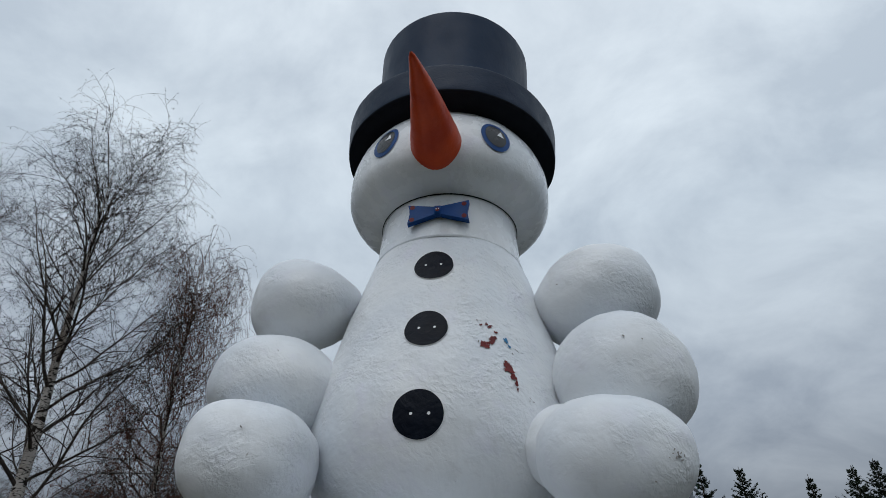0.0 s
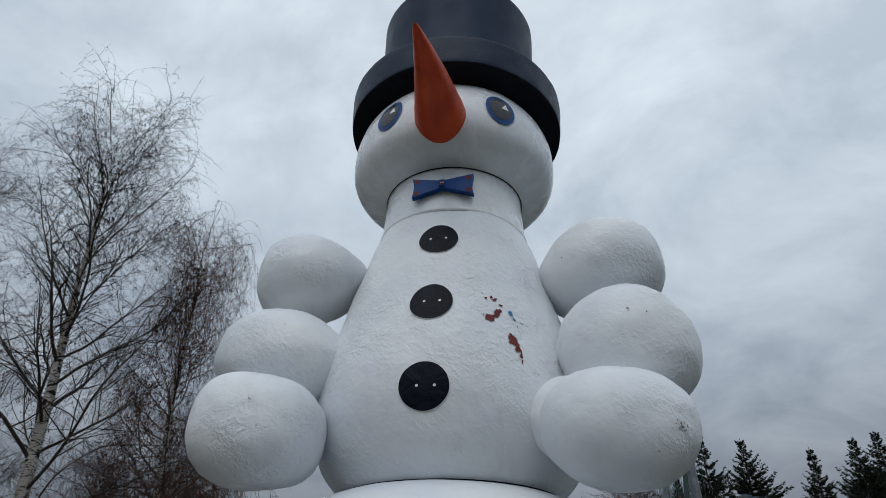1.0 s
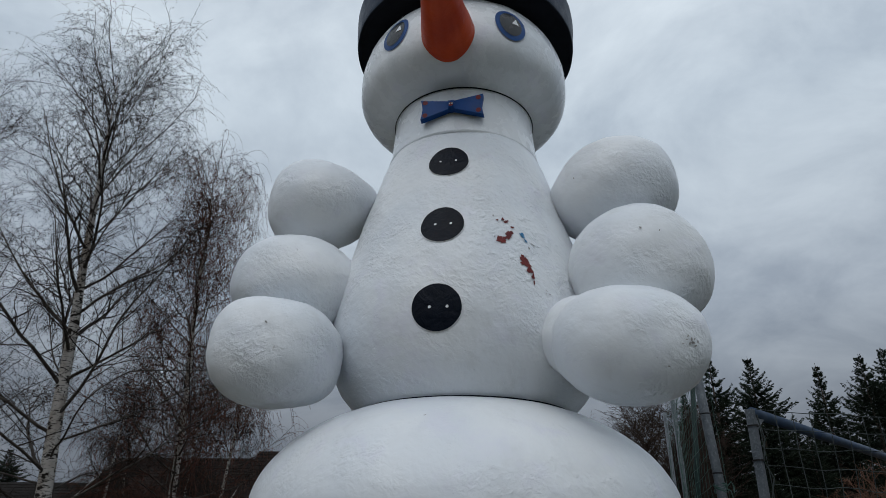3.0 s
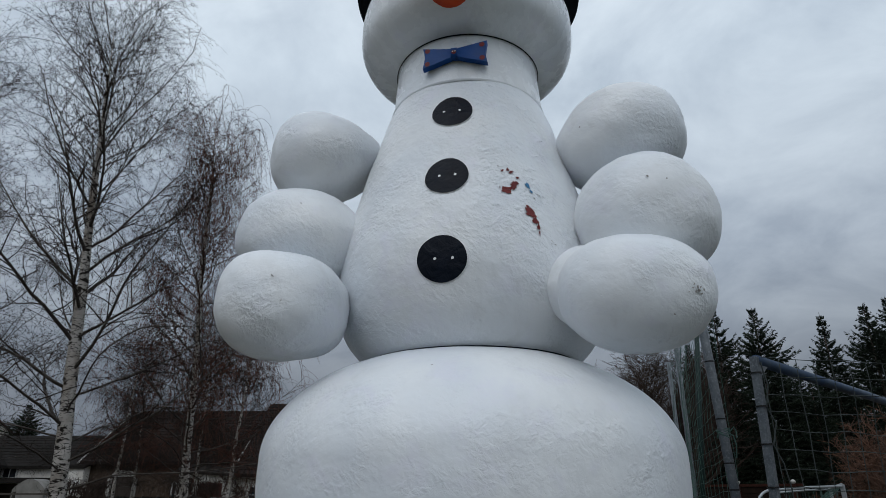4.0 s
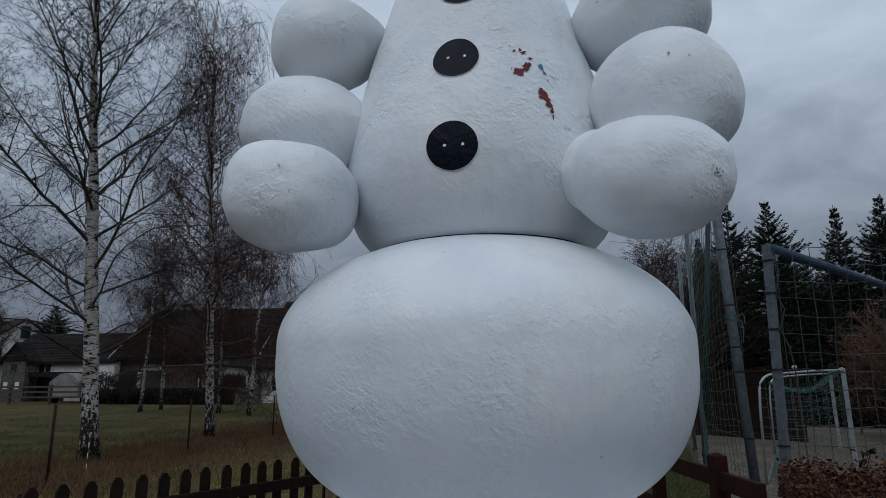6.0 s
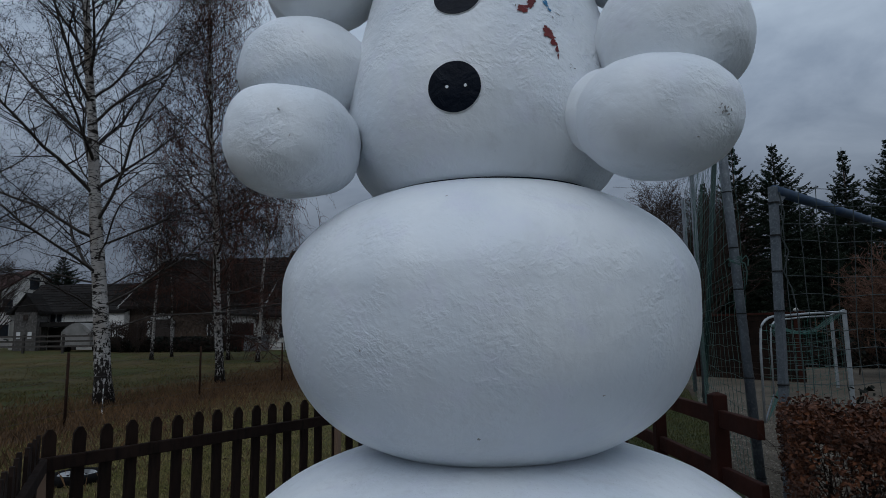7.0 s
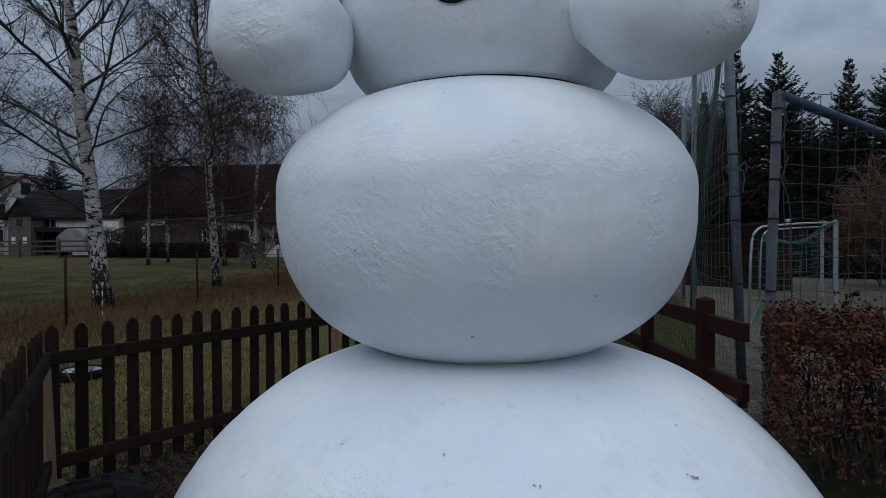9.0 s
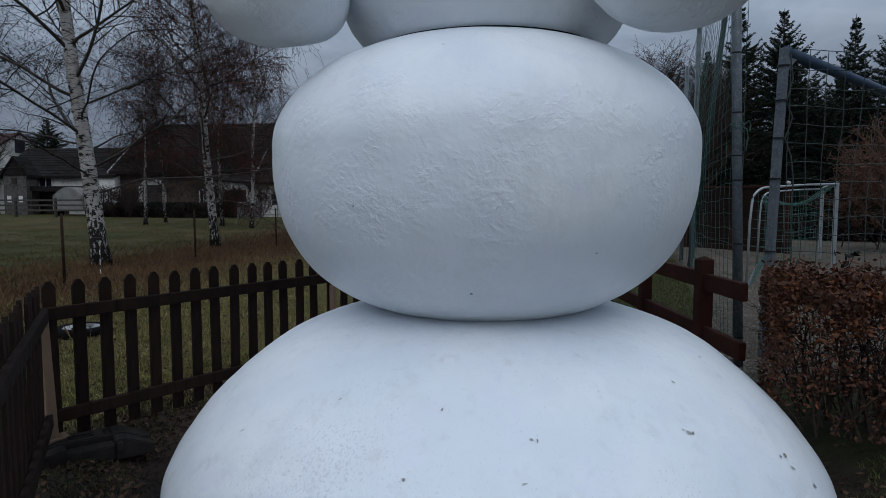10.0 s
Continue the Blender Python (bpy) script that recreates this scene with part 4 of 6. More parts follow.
# black plastic foot of a site fence, lying under the corner
def plastic_foot(x, y, rz):
    f = thing("fence_foot", x, y, ground_height(x, y) - 0.005, "black recycled plastic fence foot with slots and sloping ends", "fence foot", rz=rz)
    # a long body that slopes down at both ends, with a stepped recess along one side
    for name, y0, y1, prof_pts in (
            ("body", -0.02, 0.13, [(-0.40, -0.05), (0.36, -0.05), (0.36, 0.03), (0.19, 0.135), (-0.20, 0.135), (-0.40, 0.06)]),
            ("body_end", -0.13, -0.022, [(0.12, -0.05), (0.36, -0.05), (0.36, 0.03), (0.19, 0.133), (0.12, 0.133)]),
            ("body_end", -0.13, -0.022, [(-0.40, -0.05), (-0.16, -0.05), (-0.16, 0.133), (-0.20, 0.133), (-0.40, 0.06)]),
            ("recess_floor", -0.128, -0.022, [(-0.158, -0.05), (0.118, -0.05), (0.118, 0.088), (-0.158, 0.088)])):
        bm = bmesh.new()
        a = [bm.verts.new((px, y0, pz)) for px, pz in prof_pts]
        b = [bm.verts.new((px, y1, pz)) for px, pz in prof_pts]
        bm.faces.new(a); bm.faces.new(b[::-1])
        for i in range(len(a)):
            bm.faces.new((a[i], b[i], b[(i + 1) % len(a)], a[(i + 1) % len(a)]))
        bmesh.ops.recalc_face_normals(bm, faces=bm.faces[:])
        bmesh.ops.bevel(bm, geom=bm.edges[:], offset=0.008, segments=2, affect="EDGES")
        part(name, bm, m_plastic, f)
    for px, py, w, d in ((-0.06, 0.045, 0.15, 0.045), (0.10, 0.07, 0.05, 0.03), (0.10, 0.02, 0.05, 0.03)):
        bm = bmesh.new()
        for x0, x1, y0, y1 in ((px - w / 2, px + w / 2, py - d / 2, py - d / 2 + 0.008), (px - w / 2, px + w / 2, py + d / 2 - 0.008, py + d / 2), (px - w / 2, px - w / 2 + 0.008, py - d / 2, py + d / 2), (px + w / 2 - 0.008, px + w / 2, py - d / 2, py + d / 2)):
            bmesh.ops.create_cube(bm, size=1, matrix=Matrix.Translation(((x0 + x1) / 2, (y0 + y1) / 2, 0.138)) @ Matrix.Diagonal((x1 - x0, y1 - y0, 0.016, 1)))
        part("slot_rim", bm, m_plastic, f)
        part("slot", box_bm(px - w / 2 + 0.008, px + w / 2 - 0.008, py - d / 2 + 0.008, py + d / 2 - 0.008, 0.130, 0.1375), m_rubber, f)
    part("grip_block", box_bm(0.125, 0.16, -0.15, -0.132, 0.04, 0.12, 0.006), m_plastic, f)
    part("rib", box_bm(0.20, 0.34, -0.05, -0.035, 0.03, 0.085, 0.004), m_plastic, f)
    f.scale = (0.97, 1.2, 0.72)
    return f


plastic_foot(-2.65, 3.72, 42)

# old wheel lying on the grass
wheel = thing("old_wheel", -4.80, 6.62, -0.015, "old car wheel with pale rim lying on grass", "wheel", rz=20)
tv, tf = [], []
ring = [(0.19, 0.02), (0.22, 0.0), (0.28, 0.0), (0.30, 0.02), (0.30, 0.075), (0.28, 0.10), (0.22, 0.105), (0.19, 0.085)]
for k in range(36):
    a = 2 * math.pi * k / 36
    for r, z in ring:
        tv.append((r * math.cos(a), r * math.sin(a), z + 0.01))
for k in range(36):
    for j in range(8):
        a, b = k * 8 + j, k * 8 + (j + 1) % 8
        c, d = ((k + 1) % 36) * 8 + (j + 1) % 8, ((k + 1) % 36) * 8 + j
        tf.append((a, d, c, b))
link_mesh("tyre", tv, tf, m_rubber, wheel, smooth=True)
rv, rf = [], []
rim_prof = [(0.20, 0.085), (0.185, 0.098), (0.17, 0.07), (0.10, 0.05), (0.075, 0.08), (0.03, 0.085), (0.0, 0.085)]
for k in range(32):
    a = 2 * math.pi * k / 32
    for r, z in rim_prof:
        rv.append((r * math.cos(a), r * math.sin(a), z + 0.01))
for k in range(32):
    for j in range(6):
        a = k * 7 + j
        d = ((k + 1) % 32) * 7 + j
        rf.append((a, d, d + 1, a + 1))
rim = link_mesh("rim", rv, rf, m_alloy, wheel, "pale worn metal rim", smooth=True)
for k in range(6):
    r, a = (0.128, 2 * math.pi * k / 5) if k < 5 else (0.0, 0.0)
    q = 0.026 if k < 5 else 0.05
    v, f = [], []
    tube([Vector((r * math.cos(a), r * math.sin(a), 0.05)), Vector((r * math.cos(a), r * math.sin(a), 0.077 if k < 5 else 0.099))], [q, q], 12, v, f)
    link_mesh("bolt_hole" if k < 5 else "hub_hole", v, f, m_rubber, rim, "dark hole in the rim")

# ---- rail fence on the sports side ----
rail_f = thing("rail_fence", 1.875, 5.86, 0.0, "red-brown stained board fence with square posts", "fence", rz=-83.4)
for lx, h, w in ((0.0, 1.0, 0.066), (-1.52, 0.90, 0.062), (-3.0, 0.90, 0.062)):
    part("post", box_bm(lx - w, lx + w, -w, w, 0.0, h, 0.008), m_redwood, rail_f)
for lx, h, w in ((0.0, 1.0, 0.066), (-1.52, 0.90, 0.062), (-3.0, 0.90, 0.062)):
    bm = bmesh.new()
    bmesh.ops.create_cone(bm, cap_ends=True, segments=4, radius1=w * 1.36, radius2=0.012, depth=0.026, matrix=Matrix.Translation((lx, 0, h + 0.012)) @ Matrix.Rotation(math.pi / 4, 4, "Z"))
    part("post_top", bm, m_redwood, rail_f)
for z in (0.735, 0.25):
    part("rail", box_bm(-3.05, -0.067, -0.03, 0.03, z, z + 0.15, 0.006), m_redwood, rail_f)
    part("rail", box_bm(0.067, 0.74, -0.03, 0.03, z - 0.012, z + 0.138, 0.006), m_redwood, rail_f)


# ---- ball-stop net and goals ----
def strands(lines, radius, name, mat, parent, label="", sides=3):
    v, f = [], []
    for pts in lines:
        tube([Vector(p) for p in pts], [radius] * len(pts), sides, v, f, cap=False)
    ob = link_mesh(name, v, f, mat, parent, label)
    return ob


def net_sheet(a, b, z0, z1, cell, sag, belly, seed, wide=1.0):
    """Cords of a square net hung between two upright lines a and b."""
    a, b = Vector(a), Vector(b)
    run = (b - a)
    n, m = max(2, round(run.length / (cell * wide))), max(2, round((z1 - z0) / cell))
    side = Vector((-run.y, run.x, 0)).normalized()

    def at(i, j):
        s, t = i / n, j / m
        p = a + run * s
        z = z0 + (z1 - z0) * t - sag * 4 * s * (1 - s) * (0.4 + 0.6 * t) + 0.03 * noise.noise(Vector((i * 0.5, j * 0.5, seed)))
        off = belly * math.sin(math.pi * s) * math.sin(math.pi * min(1, t + 0.1)) + 0.022 * noise.noise(Vector((i * 0.35, j * 0.35, seed + 9)))
        p = p + side * off + run.normalized() * 0.02 * noise.noise(Vector((i * 0.45, j * 0.4, seed + 4)))
        return (p.x, p.y, z)

    lines = [[at(i, j) for j in range(m + 1)] for i in range(n + 1)]
    lines += [[at(i, j) for i in range(n + 1)] for j in range(m + 1)]
    return lines


def ties(parent, pts, r):
    for x, y, z in pts:
        v, f = [], []
        tube([Vector((x, y, z)), Vector((x, y, z + 0.014))], [r + 0.004] * 2, 12, v, f)
        link_mesh("cable_tie", v, f, m_tie, parent, "black cable tie")


stop = thing("ball_stop_net", 2.30, 6.10, 0.0, "tall green ball-stop net on galvanised and green poles", "net")
T0 = Vector((-0.20, 0.02, 5.2))
pole_part("pole", [(0, 0, -0.1), tuple(T0)], 0.044, m_galv, stop, "dull galvanised pole", 16)
ties(stop, [(T0.x * z / 5.2, T0.y * z / 5.2, z) for z in (0.22, 0.62, 1.12, 1.72, 1.95, 2.35, 2.9, 3.4)], 0.044)
knot = []
for k in range(5):
    turn = [Vector((T0.x * 2.20 / 5.2 + 0.052 * math.cos(a) * (1 + 0.25 * math.sin(3 * a + k)), 0.02 + 0.052 * math.sin(a), 2.20 + 0.014 * k + 0.012 * math.sin(2 * a + k))) for a in np.linspace(0, 2 * math.pi, 14)]
    knot.append(turn)
knot += [[(-0.05, -0.03, 2.22), (-0.02, -0.05, 2.20), (-0.005, -0.045, 2.12), (-0.02, -0.04, 2.0)], [(-0.04, -0.03, 2.24), (0.0, -0.04, 2.28), (0.02, -0.03, 2.24), (0.01, -0.04, 2.18)]]
strands(knot, 0.006, "cord_knot", m_net_green, stop, "pale cord wound round the pole", 5)
pole_part("pole", [(2.16, 8.9, -0.1), (2.90, 8.9, 6.74)], 0.060, m_green_pole, stop, "dark green leaning pole", 12)
pole_part("pole", [(1.62, 7.0, -0.1), (1.66, 7.0, 5.1)], 0.05, m_galv, stop, "dull galvanised pole", 12)
pole_part("pole", [(2.43, 10.5, -0.1), (2.44, 10.5, 5.0)], 0.05, m_galv, stop, "dull galvanised pole", 12)
net_lines = net_sheet((-0.02, 0.02, 0), (1.62, 7.0, 0), 0.02, 5.0, 0.155, 0.10, 0.15, 1.0, wide=1.9)
strands(net_lines, 0.0030, "net", m_net_green, stop, "green knotted cord net")["kind"] = "stuff"
net_lines = net_sheet((1.62, 7.0, 0), (2.43, 10.5, 0), 0.02, 4.9, 0.26, 0.15, 0.2, 2.0, wide=2.0)
strands(net_lines, 0.0030, "net", m_net_green, stop, "green knotted cord net")["kind"] = "stuff"
for rope in ([(-0.20, 0.02, 5.0), (0.75, 3.5, 4.85), (1.65, 7.0, 4.9)], [(1.65, 7.0, 4.9), (2.0, 8.8, 4.8), (2.44, 10.5, 4.9)]):
    strands([rope], 0.006, "head_rope", m_net_dark, stop)

# big goal-like frame with a coarse net
cage = thing("goal_frame", 2.79, 6.52, 0.0, "large grey steel frame with coarse sagging net", "goal frame")
pole_part("post", [(-0.10, 0.0, -0.1), (0.0, 0.0, 3.035)], 0.052, m_galv, cage, "square grey post", 4)
far = Vector((2.58, 2.72, 3.03))
pole_part("crossbar", [(0.02, 0.02, 3.005), tuple(far), tuple(far * 1.6 + Vector((0, 0, -1.818)))], 0.058, m_blue_bar, cage, "blue-grey round bar", 14)
pole_part("post", [(far.x * 1.6, far.y * 1.6, -0.1), (far.x * 1.6, far.y * 1.6, 3.03)], 0.062, m_galv, cage, "", 4)
bm = bmesh.new()
g0 = [bm.verts.new(p) for p in ((0.02, 0.01, 3.015), (0.24, 0.23, 3.015), (0.02, 0.01, 2.82))]
g1 = [bm.verts.new((v.co.x + 0.012, v.co.y - 0.012, v.co.z)) for v in g0]
bm.faces.new(g0); bm.faces.new(g1[::-1])
for i in range(3):
    bm.faces.new((g0[i], g1[i], g1[(i + 1) % 3], g0[(i + 1) % 3]))
bmesh.ops.recalc_face_normals(bm, faces=bm.faces[:])
part("gusset", bm, m_galv, cage)
ties(cage, [(-0.10 + 0.10 * z / 2.95, 0.0, z) for z in (1.02, 1.75, 2.15, 2.52, 2.86)], 0.054)
strands(net_sheet((0.06, -0.01, 0), (5.2, 0.55, 0), 0.30, 3.02, 0.185, 0.05, 0.25, 5.0), 0.0046, "net", m_net_dark, cage, "coarse grey cord net")["kind"] = "stuff"
strands([[(0.05, -0.01, 2.98), (0.085, -0.01, 2.74), (0.03, -0.01, 2.52), (0.10, 0.0, 2.36), (0.03, -0.01, 2.15), (0.10, 0.0, 1.98), (0.13, 0.0, 1.75), (0.13, 0.0, 1.45), (0.15, 0.02, 1.0), (0.14, 0.03, 0.45)]], 0.007, "edge_rope", m_net_dark, cage, "", 5)

# small aluminium goal with teal net
goal = thing("small_goal", 0, 0, 0.0, "small aluminium football goal with teal net", "goal")
N0, AWAY = Vector((6.46, 12.60, 0)), Vector((0.400, 0.9165, 0))
BACK = Vector((4.20, 10.92, 0)) - N0
W = 5.0
for o in (0.0, W):
    b0 = N0 + AWAY * o
    pole_part("front_post", [tuple(b0), tuple(b0 + Vector((0, 0, 1.90)))], 0.046, m_alu, goal, "square aluminium post", 4)
    hoop = [b0 + BACK, b0 + BACK * 0.985 + Vector((0, 0, 1.2))]
    for k in range(8):
        a = math.pi / 2 * k / 7
        hoop.append(b0 + BACK * (0.97 - 0.16 * (1 - math.cos(a))) + Vector((0, 0, 1.51 + 0.27 * math.sin(a))))
    hoop.append(b0 + BACK * 0.4 + Vector((0, 0, 1.84)))
    hoop.append(b0 + Vector((0, 0, 1.87)))
    pole_part("net_hoop", [tuple(p) for p in hoop], 0.021, m_alu, goal, "bent aluminium tube", 10)
pole_part("crossbar", [tuple(N0 + Vector((0, 0, 1.88))), tuple(N0 + AWAY * W + Vector((0, 0, 1.88)))], 0.046, m_alu, goal, "", 4)
pole_part("ground_bar", [tuple(N0 + BACK + Vector((0, 0, 0.03))), tuple(N0 + BACK + AWAY * W + Vector((0, 0, 0.03)))], 0.018, m_galv, goal, "", 8)
gl_lines = []


def goal_pt(u, o):
    """u: 0 crossbar to 1 ground behind; o: along the mouth."""
    b0 = N0 + AWAY * o
    if u < 0.45:
        s = u / 0.45
        p = b0 + BACK * 0.9 * s + Vector((0, 0, 1.88 - 0.22 * s - 0.28 * math.sin(math.pi * s)))
    else:
        s = (u - 0.45) / 0.55
        p = b0 + BACK * (0.9 + 0.08 * s) + Vector((0, 0, 1.66 * (1 - s) + 0.02))
        p -= BACK * 0.18 * math.sin(math.pi * s)
    q = 0.05 * noise.noise(Vector((u * 9, o * 3, 1)))
    return tuple(p + Vector((q, q, q)))


for i in range(19):
    gl_lines.append([goal_pt(j / 16, W * i / 18) for j in range(17)])
for j in range(17):
    gl_lines.append([goal_pt(j / 16, W * i / 18) for i in range(19)])
for o in (0.0, W):
    b0 = N0 + AWAY * o
    for j in range(1, 11):
        z = 1.72 * j / 11
        gl_lines.append([tuple(b0 + BACK * s + Vector((0, 0, z - 0.10 * math.sin(math.pi * s)))) for s in (0, 0.25, 0.5, 0.75, 0.97)])
    for j in range(1, 11):
        s = j / 11
        gl_lines.append([tuple(b0 + BACK * s + Vector((0.03 * noise.noise(Vector((j, z * 4, o))), 0, z))) for z in (0.02, 0.45, 0.9, 1.35, 1.85 - 0.14 * s)])
strands(gl_lines, 0.0036, "net", m_net_teal, goal, "sagging teal net")["kind"] = "stuff"


# ---- beech hedge ----
hedge = thing("beech_hedge", 1.76, 4.08, 0.0, "clipped beech hedge with dry reddish-brown winter leaves", "hedge", rz=-19)
HL, HD, HH = 3.4, 1.35, 0.95
rnd = random.Random(5)
hv, hf = [], []
for i in range(380):
    x, y = rnd.uniform(0.18, HL), rnd.uniform(0.14, HD - 0.14)
    p = Vector((x, y, 0))
    d = Vector((rnd.gauss(0, 0.25), rnd.gauss(0, 0.25), 1)).normalized()
    pts = [p]
    h = rnd.uniform(0.5, 0.9)
    for k in range(4):
        d = (d + Vector((rnd.gauss(0, 0.22), rnd.gauss(0, 0.22), 0.1))).normalized()
        p = p + d * h / 4
        pts.append(p)
    tube(pts, [0.008, 0.007, 0.005, 0.004, 0.002], 4, hv, hf, cap=False)
    for k in range(1, 5):
        for _ in range(2):
            q = pts[k]
            e = Vector((rnd.gauss(0, 1), rnd.gauss(0, 1), rnd.uniform(-0.2, 0.8))).normalized() * rnd.uniform(0.08, 0.2)
            tube([q, q + e * 0.5, q + e + Vector((0, 0, 0.02))], [0.003, 0.0025, 0.0015], 3, hv, hf, cap=False)
link_mesh("stem_tangle", hv, hf, m_twig, hedge, "tangle of thin dark stems")["kind"] = "stuff"


def leaf_cloud(count, place, size, rnd, verts, faces, curl=0.35):
    """Folded diamond leaves at points given by place(rnd)."""
    for _ in range(count):
        c = place(rnd)
        u = Vector((rnd.gauss(0, 1), rnd.gauss(0, 1), rnd.gauss(-0.3, 0.8))).normalized()
        w = u.cross(Vector((rnd.gauss(0, 1), rnd.gauss(0, 1), rnd.gauss(0, 1)))).normalized()
        n = u.cross(w)
        s = size * rnd.uniform(0.6, 1.25)
        b = len(verts)
        for a, q, z in ((-0.5, 0, 0), (-0.22, 0.24, curl * 0.3), (0.18, 0.25, curl * 0.3), (0.5, 0, curl * 0.2), (0.18, -0.25, curl * 0.3), (-0.22, -0.24, curl * 0.3)):
            verts.append(tuple(c + s * (a * u + q * w + z * n)))
        faces.append((b, b + 1, b + 2, b + 3)); faces.append((b, b + 3, b + 4, b + 5))


def hedge_place(r):
    while True:
        x, y, z = r.uniform(-0.03, HL), r.uniform(0, HD), HH * (1 - r.random() ** 1.7 * 0.95)
        skin = min(y, HD - y, HH - z, x + 0.03)
        gap = noise.noise(Vector((x * 5.5, y * 2.0, z * 5.5))) + 0.75 * max(0.0, z / HH - 0.70) / 0.3
        if r.random() < (1.0 if skin < 0.14 else 0.10) * (0.62 + 0.38 * z / HH) * (1.0 if gap > -0.05 else 0.12):
            return Vector((x, y, z + 0.14 * noise.noise(Vector((x * 3.4, y * 3.4, 0))) * z + 0.14 * r.random() ** 6 * z))


lv, lf = [], []
leaf_cloud(56000, hedge_place, 0.036, rnd, lv, lf)
link_mesh("leaves", lv, lf, m_leaf, hedge, "dry reddish-brown beech leaves")["kind"] = "stuff"

sprig = thing("evergreen_sprig", 2.62, 5.02, 0.0, "thin dark evergreen sprig above the hedge", "plant")
pv, pf = [], []
tube([Vector((0, 0, 0.3)), Vector((0.02, 0, 0.7)), Vector((0.05, 0.0, 0.98)), Vector((0.10, 0, 1.12))], [0.006, 0.005, 0.004, 0.003], 5, pv, pf)
link_mesh("stem", pv, pf, m_twig, sprig)
pv, pf = [], []
leaf_cloud(26, lambda r: Vector((0.05 + r.gauss(0, 0.06), r.gauss(0, 0.04), r.uniform(0.90, 1.16))), 0.055, random.Random(8), pv, pf)
link_mesh("leaves", pv, pf, m_dark_leaf, sprig)

# banded stake near the big birch
stake = thing("marker_stake", -8.2, 11.94, 0.0, "thin marker stake with white bands in dry grass", "stake")
pole_part("rod", [(0, 0, -0.1), (0.01, 0, 0.62)], 0.010, m_wire, stake, "", 8)
for z in (0.04, 0.24, 0.44):
    pole_part("white_band", [(0.01 * z, 0, z), (0.01 * z, 0, z + 0.11)], 0.0125, m_frame_w, stake, "white painted band", 8)

# ---- wire fence across the meadow ----
wf = thing("wire_fence", 0, 0, 0.0, "sagging wire fence on rusted steel posts in dry grass", "fence")
WP = [(-7.75, 4.2), (-7.80, 7.4), (-7.96, 10.56), (-7.75, 15.05), (-7.35, 19.7), (-7.0, 24.4)]
for x, y in WP:
    lean = 0.03 * noise.noise(Vector((x * 7, y, 0)))
    pole_part("post", [(x, y, -0.1), (x + lean, y, 1.32)], 0.026, m_rust, wf, "rusted steel post", 6)
wires = []
for z in (0.25, 0.55, 0.85, 1.15):
    for (x0, y0), (x1, y1) in zip(WP, WP[1:]):
        wires.append([(x0 + (x1 - x0) * s, y0 + (y1 - y0) * s, z - 0.06 * math.sin(math.pi * s) * (1 + noise.noise(Vector((y0, z * 5, 0))))) for s in (0, 0.25, 0.5, 0.75, 1)])
for wire in wires:
    strands([wire], 0.0035, "wire", m_wire, wf)


# ---- trees ----
def grow(rnd, p, d, length, r0, r1, segs, wander, pull):
    """A wandering branch: points and radii. pull: how much each step bends up (plus) or down (minus)."""
    pts, rad = [p.copy()], [r0]
    for k in range(segs):
        d = (d + Vector((rnd.gauss(0, wander), rnd.gauss(0, wander), rnd.gauss(0, wander) + pull))).normalized()
        p = p + d * (length / segs)
        pts.append(p.copy())
        rad.append(r0 + (r1 - r0) * (k + 1) / segs)
    return pts, rad


def along(pts, f):
    x = f * (len(pts) - 1)
    i = min(int(x), len(pts) - 2)
    return pts[i].lerp(pts[i + 1], x - i), (pts[i + 1] - pts[i]).normalized()


def bud(p, s, verts, faces):
    b = len(verts)
    for o in ((s, 0, 0), (-0.5 * s, 0.87 * s, 0), (-0.5 * s, -0.87 * s, 0), (0, 0, -2.2 * s)):
        verts.append((p.x + o[0], p.y + o[1], p.z + o[2]))
    faces.extend(((b, b + 1, b + 3), (b + 1, b + 2, b + 3), (b + 2, b, b + 3)))


